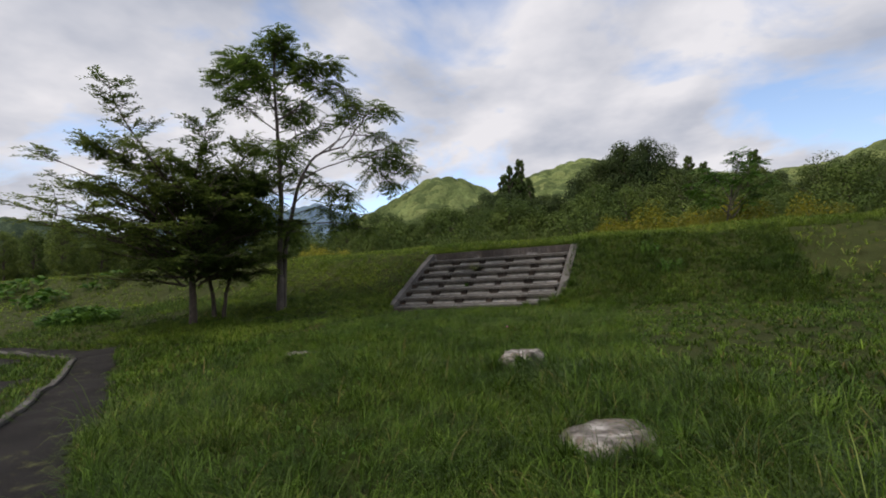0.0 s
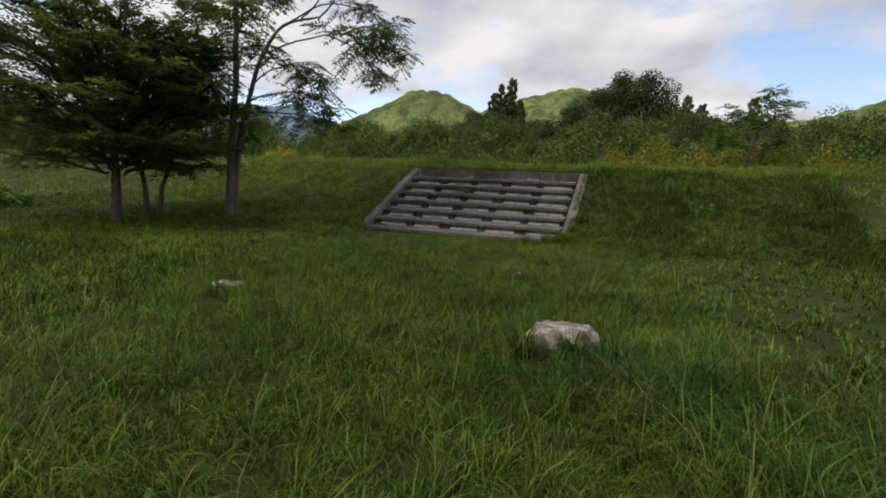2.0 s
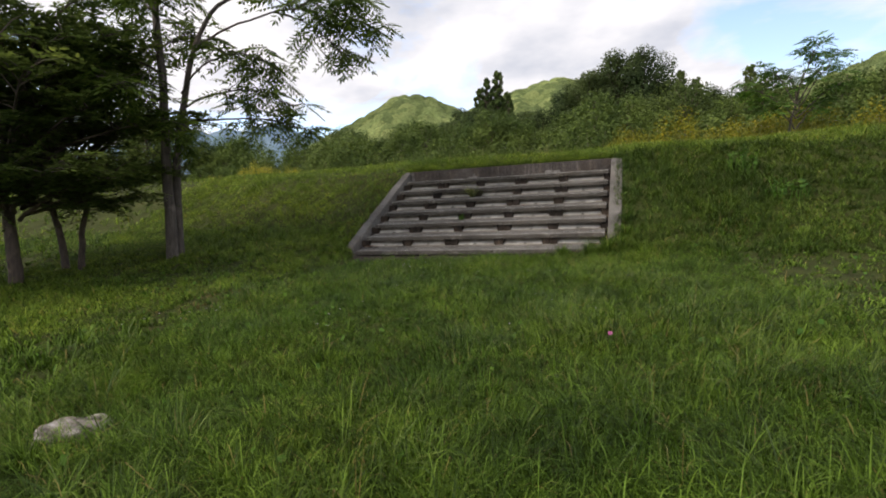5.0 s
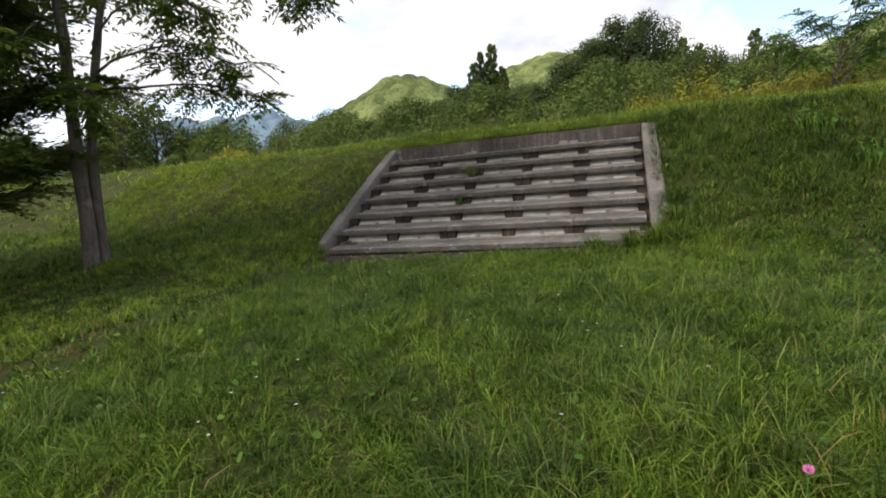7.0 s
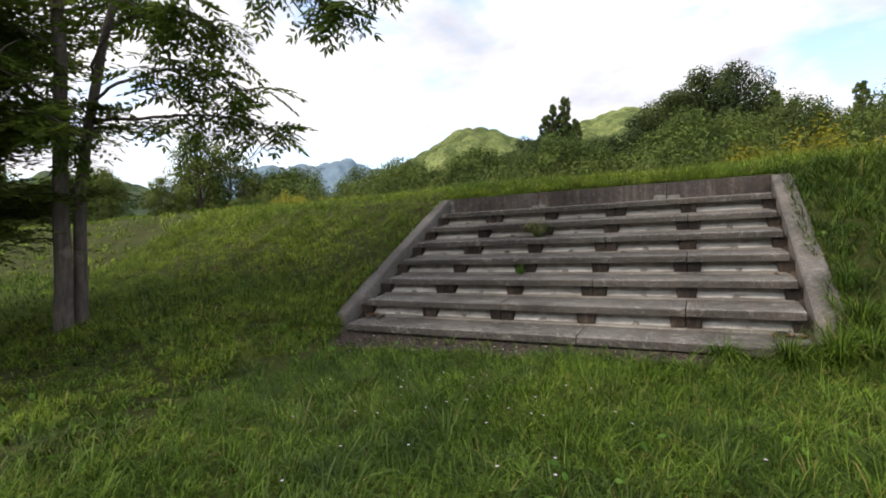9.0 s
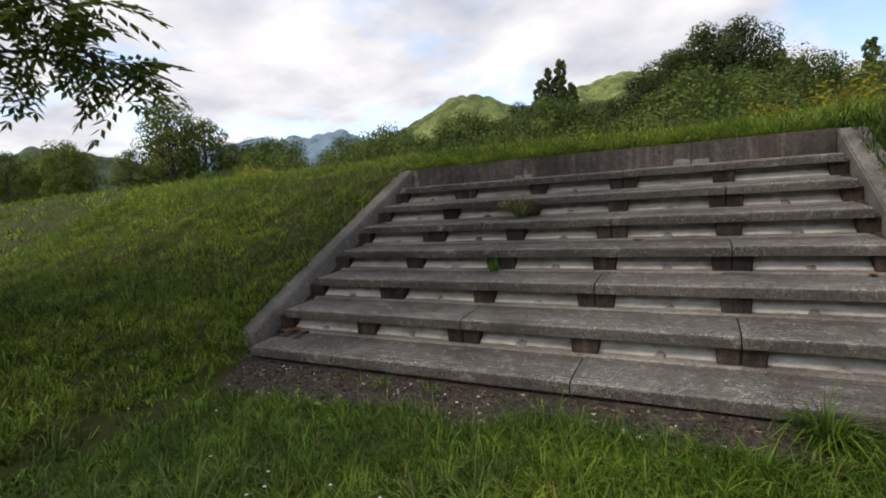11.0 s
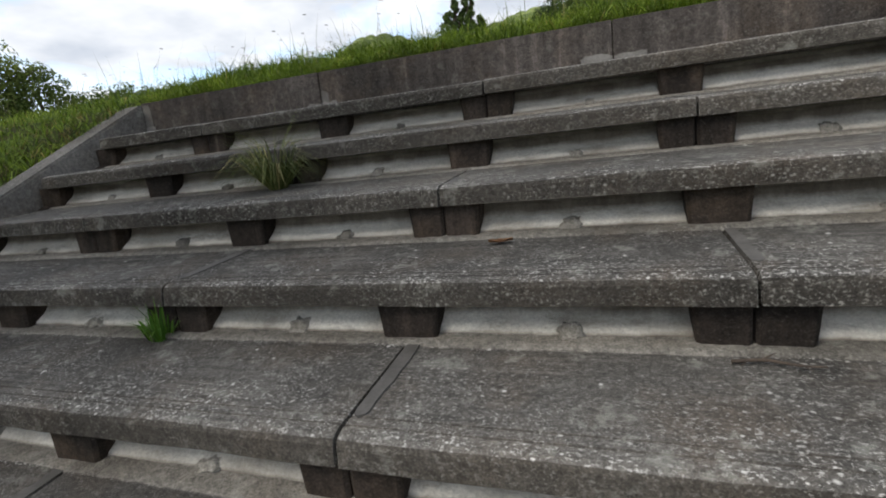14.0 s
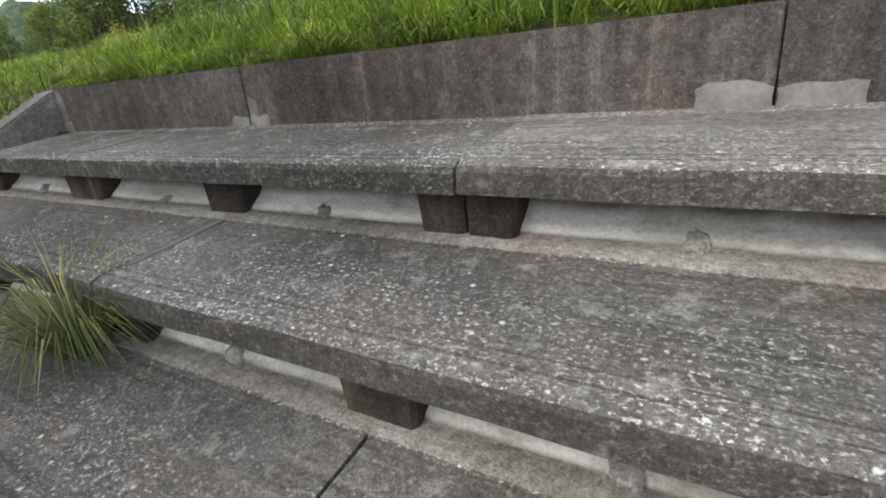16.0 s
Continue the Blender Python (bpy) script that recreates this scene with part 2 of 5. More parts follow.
def niche_material():
    """Paler on the slope, darker upright: skylight and slab shade put into the colour."""
    k = Mat("shade_toned_concrete", 0.85)
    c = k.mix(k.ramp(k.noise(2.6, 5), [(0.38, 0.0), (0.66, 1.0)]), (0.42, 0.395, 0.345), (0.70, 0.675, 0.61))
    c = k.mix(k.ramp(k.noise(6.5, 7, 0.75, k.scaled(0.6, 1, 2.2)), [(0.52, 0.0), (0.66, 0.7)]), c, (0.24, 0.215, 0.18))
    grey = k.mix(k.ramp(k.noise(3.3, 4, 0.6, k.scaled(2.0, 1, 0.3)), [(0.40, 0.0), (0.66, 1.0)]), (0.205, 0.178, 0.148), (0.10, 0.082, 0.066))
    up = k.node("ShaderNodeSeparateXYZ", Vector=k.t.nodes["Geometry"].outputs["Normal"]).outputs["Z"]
    slope_tone = k.mix(0.32, up, k.noise(7.0, 6, 0.7, k.scaled(1, 1, 0.5)))
    c = k.mix(k.ramp(slope_tone, [(0.40, 0.0), (0.62, 1.0)]), grey, c)
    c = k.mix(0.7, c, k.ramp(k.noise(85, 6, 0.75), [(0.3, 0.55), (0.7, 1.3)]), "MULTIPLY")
    k.colour(c)
    k.bump(k.noise(30, 7, 0.75), 0.8, 0.016)
    return k.m


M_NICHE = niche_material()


def soil_material():
    k = Mat("ground_under_grass", 0.95)
    c = k.ramp(k.noise(2.2, 6, 0.65), [(0.3, (0.029, 0.034, 0.010)), (0.55, (0.047, 0.06, 0.016)), (0.75, (0.08, 0.072, 0.028))])
    c = k.mix(k.ramp(k.noise(23, 5, 0.7), [(0.5, 0.0), (0.75, 0.6)]), c, (0.05, 0.036, 0.02))
    k.colour(c)
    k.put(k.b, "Specular IOR Level", 0.1)
    k.bump(k.noise(18, 6, 0.75), 1.0, 0.06)
    return k.m


M_SOIL = soil_material()


def litter_material():
    k = Mat("dark_leaf_litter", 0.95)
    d, cc = k.cells(38)
    c = k.ramp(cc, [(0.1, (0.012, 0.008, 0.006)), (0.55, (0.028, 0.020, 0.014)), (0.9, (0.05, 0.036, 0.026)), (0.99, (0.085, 0.07, 0.058))])
    c = k.mix(1.0, c, k.ramp(k.noise(6, 5), [(0.3, 0.5), (0.7, 1.4)]), "MULTIPLY")
    k.colour(c)
    k.bump(k.mix(0.5, d, k.noise(60, 4)), 1.0, 0.03)
    return k.m


M_LITTER = litter_material()


def asphalt_material():
    k = Mat("old_asphalt", 0.9)
    c = k.ramp(k.noise(1.4, 5), [(0.3, (0.0095, 0.0085, 0.008)), (0.7, (0.02, 0.018, 0.0168))])
    c = k.mix(0.8, c, k.ramp(k.noise(120, 4, 0.8), [(0.3, 0.5), (0.7, 1.6)]), "MULTIPLY")
    c = k.mix(k.ramp(k.noise(3.4, 6, 0.7), [(0.56, 0.0), (0.66, 0.8)]), c, (0.07, 0.075, 0.03))
    k.colour(c)
    k.put(k.b, "Specular IOR Level", 0.12)
    k.bump(k.noise(150, 3), 0.6, 0.006)
    return k.m


M_ASPHALT = asphalt_material()


def stone_material():
    k = Mat("pale_boulder", 0.85)
    c = k.ramp(k.noise(5, 7, 0.65, k.scaled(1, 2.2, 2.2)), [(0.36, (0.06, 0.05, 0.042)), (0.54, (0.21, 0.19, 0.168)), (0.72, (0.52, 0.50, 0.47))])
    c = k.mix(k.ramp(k.noise(14, 5), [(0.55, 0.0), (0.7, 0.6)]), c, (0.2, 0.13, 0.09))
    k.colour(c)
    k.bump(k.noise(22, 7, 0.7), 0.8, 0.03)
    return k.m


M_STONE = stone_material()


def bark_material(name, a, b):
    k = Mat(name, 0.9)
    n = k.noise(9, 6, 0.65, k.scaled(2.4, 2.4, 0.5))
    c = k.ramp(n, [(0.3, a), (0.7, b)])
    c = k.mix(k.ramp(k.noise(4, 4), [(0.55, 0.0), (0.7, 0.6)]), c, tuple(v * 1.7 for v in b))
    k.colour(c)
    k.bump(n, 0.8, 0.02)
    return k.m


M_BARK = bark_material("grey_bark", (0.030, 0.024, 0.019), (0.10, 0.083, 0.069))
M_BARK_DARK = bark_material("dark_bark", (0.028, 0.021, 0.016), (0.085, 0.063, 0.047))

M_GRASS = leafy("meadow_grass", (0.014, 0.031, 0.003), (0.056, 0.103, 0.007), (0.155, 0.24, 0.042), (0.24, 0.18, 0.075), 0.3, 0.55)
M_TUSSOCK = leafy("sedge", (0.06, 0.085, 0.03), (0.115, 0.14, 0.055), (0.24, 0.225, 0.11), (0.36, 0.3, 0.17), 0.25, 0.5)
# pale sward; extra brightness of slope and crest is put into its colour
M_BANK = leafy("embankment_grass", (0.05, 0.082, 0.011), (0.125, 0.185, 0.024), (0.25, 0.33, 0.052), (0.34, 0.26, 0.1), 0.3, 0.55)
# rank sward; dimness of the right-hand slope is partly put into this green
M_RANK = leafy("rank_grass", (0.020, 0.041, 0.006), (0.056, 0.096, 0.012), (0.14, 0.205, 0.04), (0.2, 0.165, 0.06), 0.3, 0.55)
M_SEDGE = leafy("broad_sedge", (0.025, 0.048, 0.010), (0.060, 0.10, 0.021), (0.16, 0.21, 0.06), (0.2, 0.17, 0.075), 0.3, 0.55, 0.45)
M_STRAW = leafy("dry_grass", (0.09, 0.075, 0.025), (0.15, 0.115, 0.045), (0.24, 0.19, 0.085), None, 0.25, 0.7)
M_WEED = leafy("weed_leaf", (0.035, 0.09, 0.015), (0.07, 0.15, 0.022), (0.11, 0.2, 0.035), None, 0.3, 0.7)
M_WALNUT = leafy("pinnate_leaf", (0.055, 0.086, 0.02), (0.09, 0.138, 0.031), (0.15, 0.20, 0.046), None, 0.6, 0.4)
M_ELM = leafy("dark_tree_leaf", (0.07, 0.098, 0.028), (0.118, 0.158, 0.044), (0.175, 0.215, 0.06), None, 0.5, 0.4)
M_WOOD = leafy("wood_leaf", (0.066, 0.09, 0.03), (0.082, 0.112, 0.036), (0.10, 0.135, 0.043), None, 0.2, 0.15)
M_DARKWOOD = leafy("dark_wood_leaf", (0.036, 0.054, 0.022), (0.05, 0.072, 0.029), (0.066, 0.092, 0.037), None, 0.2, 0.15)
M_BUSH = leafy("bush_leaf", (0.072, 0.102, 0.03), (0.09, 0.125, 0.036), (0.112, 0.15, 0.042), None, 0.25, 0.2)
M_YELLOW = leafy("yellow_green_leaf", (0.15, 0.15, 0.02), (0.19, 0.18, 0.022), (0.25, 0.21, 0.025), (0.3, 0.22, 0.025), 0.25, 0.3)
M_BLOOM = leafy("goldenrod_bloom", (0.14, 0.16, 0.025), (0.3, 0.27, 0.03), (0.5, 0.42, 0.05), None, 0.2, 1.0)


def hill_material(name, a, b, c3, scale, rough=0.45):
    k = Mat(name, 0.95)
    d, cc = k.cells(scale)
    c = k.ramp(cc, [(0.2, a), (0.55, b), (0.85, c3)])
    c = k.mix(1.0, c, k.ramp(k.noise(scale * 0.13, 4), [(0.3, 0.72), (0.7, 1.3)]), "MULTIPLY")
    c = k.mix(1.0, c, k.ramp(k.noise(scale * 5, 5, 0.7), [(0.3, 1 - rough), (0.7, 1 + rough)]), "MULTIPLY")
    k.colour(c)
    k.put(k.b, "Specular IOR Level", 0.05)
    k.bump(k.noise(scale * 4, 5, 0.75), min(1.0, rough * 2), 0.6 / scale)
    return k.m


# near hills: sunlight and greyish haze are mixed into the leaf colours
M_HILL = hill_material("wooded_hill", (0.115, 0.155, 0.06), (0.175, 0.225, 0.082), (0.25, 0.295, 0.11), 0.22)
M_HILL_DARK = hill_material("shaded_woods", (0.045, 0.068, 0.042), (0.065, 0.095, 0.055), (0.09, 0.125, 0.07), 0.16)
# blue haze of distance is painted into the range's colour
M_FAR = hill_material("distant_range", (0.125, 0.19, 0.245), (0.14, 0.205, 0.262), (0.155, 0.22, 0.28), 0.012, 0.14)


def plain(name, c, rough=0.7):
    k = Mat(name, rough)
    n = k.noise(60, 4)
    k.colour(k.mix(1.0, c, k.ramp(n, [(0.3, 0.7), (0.7, 1.25)]), "MULTIPLY"))
    return k.m


M_PETAL = plain("pale_lilac_petal", (0.44, 0.39, 0.48))
M_PINK = plain("clover_pink", (0.55, 0.16, 0.36))
M_DEAD = plain("dead_leaf", (0.20, 0.10, 0.045))
M_GRIT = plain("chalky_grit", (0.55, 0.54, 0.5))

# ---- ground ----
STEP, RISE = 0.515, 0.28                 # tread depth and rise of the terrace
X0, X1 = -3.39, 2.255                    # terrace between its side kerbs
WALL_Y = 4.19
KERB_A, KERB_B = (-8.1, -7.05), (3.2, -14.9)   # line of the kerb along the lane
KDIR = Vector((KERB_B[0] - KERB_A[0], KERB_B[1] - KERB_A[1])).normalized()


def tread(k, y):
    """Height of tread k, which falls a little towards its front edge."""
    return RISE * k - 0.012 + 0.042 * (y - STEP * k) / STEP


def lane_side(x, y):
    """Metres from the kerb line, positive towards the meadow."""
    return -(x - KERB_A[0]) * KDIR.y + (y - KERB_A[1]) * KDIR.x


def lane_along(x, y):
    return (x - KERB_A[0]) * KDIR.x + (y - KERB_A[1]) * KDIR.y


def on_asphalt(x, y):
    s = lane_side(x, y)
    a = lane_along(x, y)
    wob = 0.35 * (vnoise(x * 0.9, y * 0.9, 5) - 0.5)
    lane = (s > 0) & (s < 0.95 + wob) & (a > -1.2 + wob)
    yard = (s <= -0.75 + 2 * wob) & (y < -7.15 + wob) & (vnoise(x * 0.35 + 3, y * 0.35, 8) < 0.85)
    cross = (y > -6.95) & (y < -6.1 + wob) & (x < -7.6 + wob) & (x > -17)
    return lane | yard | cross


def ground_z(x, y):
    x, y = np.asarray(x, float), np.asarray(y, float)
    right = np.interp(y, [-60, -14.5, -10.4, -7.45, -5, 0, 3], [-1.2, -0.58, -0.44, -0.24, -0.12, 0.09, 0.12])
    left = np.interp(y, [-60, -8, -6.3, -4.2, -2.2, -1.3, 0, 2], [-0.9, -0.62, -0.46, -0.02, 0.2, 0.36, 0.52, 0.6])
    far = sstep((-5.0 - y) / 2.5)
    w = sstep((3.0 - x) / 9.0) * far + sstep((-2.0 - x) / 4.5) * (1 - far)
    base = right * (1 - w) + left * w
    bank = np.interp(y, [-4, 0.2, 4.25, 4.8, 5.4, 6.2, 7.5, 11, 17, 26, 60, 400], [-2.2, 0.04, 2.25, 2.42, 2.57, 2.69, 2.76, 2.71, 1.55, 1.2, 1.0, 1.0])
    d = (bank - base) / 0.22
    soft_max = np.where(d > 20, bank, np.where(d < -20, base, base + 0.22 * np.log1p(np.exp(np.clip(d, -20, 20)))))
    near = np.exp(-((x / 60) ** 2) - ((y / 60) ** 2))
    z = soft_max + near * (0.11 * (vnoise(x * 0.55, y * 0.55, 1) - 0.5) + 0.05 * (vnoise(x * 2.1, y * 2.1, 2) - 0.5))
    flat = (x > X0 - 0.6) & (x < X1 + 0.6) & (y > -0.9) & (y < 5.0)
    z = np.where(flat, soft_max - 0.02, z)
    # level strip cut into the foot of the bank before the terrace
    cut = sstep((x - X0 + 0.35) / 0.6) * sstep((X1 - 0.05 - x) / 0.5) * sstep((y + 2.6) / 1.8) * (y < 1.0)
    return z * (1 - cut) + cut * (0.105 + 0.055 * np.minimum(y, 0.5) + 0.04 * (vnoise(x * 1.1, y * 1.1, 6) - 0.5))


def stair_pit(x, y):
    return (x > X0 - 0.08) & (x < X1 + 0.08) & (y > 0.6) & (y < 4.3)


def axis(dense_lo, dense_hi, step, far, extra):
    a = list(np.arange(dense_lo, dense_hi, step))
    v, s = dense_hi, step
    while v < far:
        a.append(v)
        s *= 1.22
        v += s
    v, s = dense_lo - step, step
    while v > -far:
        a.append(v)
        s *= 1.22
        v -= s
    return np.array(sorted(a + extra + [-far, far]))


gx = axis(-18, 12, 0.15, 2600, [X0 - 0.09, X0 - 0.07, X1 + 0.07, X1 + 0.09])
gy = axis(-16, 9, 0.15, 2600, [0.59, 0.61, 4.29, 4.31])
GX, GY = np.meshgrid(gx, gy)
GZ = ground_z(GX, GY)
GZ = np.where(stair_pit(GX, GY), GZ - 0.55, GZ)
nx, ny = len(gx), len(gy)
co = np.stack([GX.ravel(), GY.ravel(), GZ.ravel()], 1)
q = (np.arange(ny - 1)[:, None] * nx + np.arange(nx - 1)[None, :]).ravel()
ground = part("ground", mesh_from("ground", co, np.stack([q, q + 1, q + 1 + nx, q + nx], 1)), M_SOIL)
tagged(ground, "grassy meadow and embankment soil under the grass", "ground", "", "structure")


def sheet(name, x0, x1, y0, y1, step, keep, material, lift, label, category):
    """A thin layer that lies on the ground where keep(x, y) holds."""
    ax, ay = np.arange(x0, x1, step), np.arange(y0, y1, step)
    sx, sy = np.meshgrid(ax, ay)
    jit = step * 0.35
    sx = sx + jit * (vnoise(sx * 9.1, sy * 9.1, 11) - 0.5)
    sy = sy + jit * (vnoise(sx * 9.1, sy * 9.1, 12) - 0.5)
    sz = ground_z(sx, sy) + lift
    n = len(ax)
    qq = (np.arange(len(ay) - 1)[:, None] * n + np.arange(n - 1)[None, :]).ravel()
    qq = np.stack([qq, qq + 1, qq + 1 + n, qq + n], 1)
    cx, cy = sx.ravel()[qq].mean(1), sy.ravel()[qq].mean(1)
    qq = qq[keep(cx, cy)]
    ob = part(name, mesh_from(name, np.stack([sx.ravel(), sy.ravel(), sz.ravel()], 1), qq), material)
    return tagged(ob, label, category, "", "structure")


sheet("road", -26, 14, -25, -5, 0.14, on_asphalt, M_ASPHALT, 0.012, "cracked old dark asphalt lane beside the meadow", "road")


def bare(x, y):
    """The strip of litter in front of the terrace."""
    e = 0.28 * (vnoise(x * 1.7, y * 1.7, 21) - 0.5)
    return (y > -0.02 + 1.5 * e + 0.10 * np.maximum(x - 0.5, 0)) & (y < 0.62) & (x > X0 + 0.08 + 0.4 * e + 0.8 * np.maximum(0.42 - y, 0)) & (x < 1.45 + e)


sheet("bare_soil", -4.2, 2.6, -1.0, 0.7, 0.06, bare, M_LITTER, 0.008, "dark bare soil with leaf litter before the lowest step", "soil")

# ---- the concrete terrace ----
terrace = new("stairs")
tagged(terrace, "weathered concrete stepped terrace set into a grassy embankment", "stairs", "", "structure")
THICK = 0.099                            # underside of a slab below its nominal level


def slab(x0, x1, k, drop):
    """One tread slab, with worn front edge."""
    y0, z1 = STEP * k, RISE * k - drop
    y1 = y0 + STEP + 0.10 if k < 7 else WALL_Y + 0.02
    bm = bmesh.new()
    nxs = max(4, int((x1 - x0) / 0.11))
    fall = lambda y: -0.012 + 0.042 * y / STEP
    prof = [(0.0, -THICK), (0.0, -0.034), (0.005, -0.019), (0.021, -0.011)]
    for g in (0.058, 0.098):             # two scored lines along the front
        prof += [(g - 0.006, fall(g)), (g - 0.003, fall(g) - 0.003), (g + 0.003, fall(g) - 0.003), (g + 0.006, fall(g))]
    prof += [(STEP * 0.5, fall(STEP * 0.5)), (y1 - y0, fall(y1 - y0)), (y1 - y0, -THICK)]
    rows = []
    for i in range(nxs + 1):
        x = x0 + (x1 - x0) * i / nxs
        row = []
        for j, (py, pz) in enumerate(prof):
            wob = 0.007 * (noise.noise(Vector((x * 3.1, k * 7.3, j * 0.7)))) if j < 4 else 0
            chip = 0.012 * max(0.0, noise.noise(Vector((x * 9.0, k * 3.7, 4.0))) - 0.25) if j in (1, 2, 3) else 0
            end = 0.008 if i in (0, nxs) and j in (1, 2, 3) else 0
            row.append(bm.verts.new((x, y0 + py + wob + chip + end, z1 + pz - chip * 0.6 - end * 0.5 + wob * 0.3)))
        rows.append(row)
    n = len(prof)
    for a, b in zip(rows, rows[1:]):
        for j in range(n):
            bm.faces.new((a[j], a[(j + 1) % n], b[(j + 1) % n], b[j]))
    bm.faces.new(rows[0][::-1])
    bm.faces.new(rows[-1])
    bmesh.ops.recalc_face_normals(bm, faces=bm.faces[:])
    return bm


def filler(c, k):
    """A strip of mortar with a rounded end along the rear of a slab joint."""
    rng = random.Random(k * 10 + int(c * 3))
    w, y0, y1 = rng.uniform(0.045, 0.06), STEP * k + rng.uniform(0.11, 0.17), STEP * (k + 1) + 0.03
    side = 1 if rng.random() < 0.75 else -1
    pts = []
    for i in range(9):
        f = i / 8
        pts.append((0.004 + 0.004 * rng.random(), y1 + (y0 - y1) * f))
    pts += [(0.012, y0 - 0.022), (w * 0.5, y0 - 0.03), (w * 0.85, y0 - 0.018)]
    for i in range(9):
        pts.append((w + rng.uniform(-0.005, 0.005), y0 + (y1 - y0) * i / 8))
    bm = bmesh.new()
    f = bm.faces.new([bm.verts.new((c + side * x, y, tread(k, y) - 0.03)) for x, y in pts])
    e = bmesh.ops.extrude_face_region(bm, geom=[f])
    for v in e["geom"]:
        if isinstance(v, bmesh.types.BMVert):
            v.co.z += 0.0325
    bmesh.ops.recalc_face_normals(bm, faces=bm.faces[:])
    return bm


for k in range(1, 8):
    left = -3.25 if k < 5 else -3.28
    cuts = [left, -2.2, 0.0, 2.205] if k % 2 else [left, -1.1, 1.1, 2.205]
    for a, b in zip(cuts, cuts[1:]):
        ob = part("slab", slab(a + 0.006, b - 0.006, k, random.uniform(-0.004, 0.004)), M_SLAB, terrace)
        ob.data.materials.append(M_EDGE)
        # front-facing sides take the concrete with shade in its colour
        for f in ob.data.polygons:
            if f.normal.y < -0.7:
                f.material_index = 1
    # trowelled filler beside each open joint, stopping short of the front edge
    for c in cuts[1:-1]:
        part("joint_filler", filler(c, k), M_FILLER, terrace)
    # riser below slab k: dark feet at each 1.1 m, pale sloping niche between them
    zt = RISE * k - THICK
    yf = STEP * k + 0.045
    zb = tread(k - 1, yf)
    if k == 1:
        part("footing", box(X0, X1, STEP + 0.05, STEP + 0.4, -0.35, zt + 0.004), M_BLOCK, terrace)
        continue
    feet = []
    for i in range(6):
        c = -3.3 + 1.1 * i
        joint = any(abs(c - v) < 0.01 for v in cuts[1:-1])
        half = 0.165 if joint else 0.115
        lo, hi = max(c - half, X0), min(c + half, X1)
        feet.append((lo, hi))
        d = 0.05
        for s0, s1 in ((lo, c - 0.004), (c + 0.004, hi)) if joint else ((lo, hi),):
            bm = bmesh.new()
            t0 = 0.012 if s0 == lo and lo > X0 else 0
            t1 = 0.012 if s1 == hi and hi < X1 else 0
            r = 0.012
            low = [bm.verts.new(v) for v in ((s0 + t0, yf + r, zb - 0.02), (s0 + t0 + r, yf, zb - 0.02), (s1 - t1 - r, yf, zb - 0.02), (s1 - t1, yf + r, zb - 0.02), (s1 - t1, yf + 0.16, zb - 0.02), (s0 + t0, yf + 0.16, zb - 0.02))]
            up = [bm.verts.new(v) for v in ((s0 - 0.004, yf + r, zt + 0.004), (s0 + r, yf, zt + 0.004), (s1 - r, yf, zt + 0.004), (s1 + (0.004 if t1 else 0), yf + r, zt + 0.004), (s1, yf + 0.16, zt + 0.004), (s0, yf + 0.16, zt + 0.004))]
            for j in range(6):
                bm.faces.new((low[j], low[(j + 1) % 6], up[(j + 1) % 6], up[j]))
            bm.faces.new(up)
            bmesh.ops.recalc_face_normals(bm, faces=bm.faces[:])
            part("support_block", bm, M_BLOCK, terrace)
    for (a0, a1), (b0, b1) in zip(feet, feet[1:]):
        # hollowed pale panel: nearly upright above, sweeping forward below
        bm = bmesh.new()
        prof = [(0.122, zt - zb + 0.01), (0.119, 0.112), (0.110, 0.084), (0.092, 0.062), (0.066, 0.043), (0.046, 0.028), (0.038, 0.012), (0.038, -0.03), (0.2, -0.03), (0.2, zt - zb + 0.01)]
        rows = []
        m = 30
        for i in range(m + 1):
            x = a1 - 0.03 + (b0 - a1 + 0.06) * i / m
            row = []
            for j, (py, pz) in enumerate(prof):
                wob = 0.004 * noise.noise(Vector((x * 4.0, k * 2.1, j * 0.9))) + 0.003 * noise.noise(Vector((x * 17.0, k * 4.1, j * 0.9))) if 0 < j < 7 else 0
                row.append(bm.verts.new((x, yf + py + wob, zb + pz + wob * 0.5)))
            rows.append(row)
        n = len(prof)
        for r0, r1 in zip(rows, rows[1:]):
            for j in range(n):
                bm.faces.new((r0[j], r0[(j + 1) % n], r1[(j + 1) % n], r1[j]))
        bm.faces.new(rows[0][::-1])
        bm.faces.new(rows[-1])
        bmesh.ops.recalc_face_normals(bm, faces=bm.faces[:])
        for f in bm.faces:
            f.smooth = True
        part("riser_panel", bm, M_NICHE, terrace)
        # ragged mortar fillet along the foot of the niche
        bm = bmesh.new()
        rows = []
        m = 40
        for i in range(m + 1):
            x = (a0 + a1) / 2 + ((b0 + b1) / 2 - (a0 + a1) / 2) * i / m
            n1 = noise.noise(Vector((x * 4.0, k * 5.1, 1.0)))
            n2 = noise.noise(Vector((x * 31.0, k * 5.1, 3.0)))
            front = -0.042 - 0.012 * n1 - 0.006 * n2
            top = 0.015 + 0.003 * n2 + 0.003 * n1
            rows.append([bm.verts.new((x, yf + py, zb + pz)) for py, pz in ((0.064, top + 0.008), (0.034, top), (front + 0.022, 0.009 + 0.002 * n2), (front + 0.006, 0.003), (front - 0.002, -0.012), (0.075, -0.03))])
        for r0, r1 in zip(rows, rows[1:]):
            for j in range(6):
                bm.faces.new((r0[j], r0[(j + 1) % 6], r1[(j + 1) % 6], r1[j]))
        bm.faces.new(rows[0][::-1])
        bm.faces.new(rows[-1])
        bmesh.ops.recalc_face_normals(bm, faces=bm.faces[:])
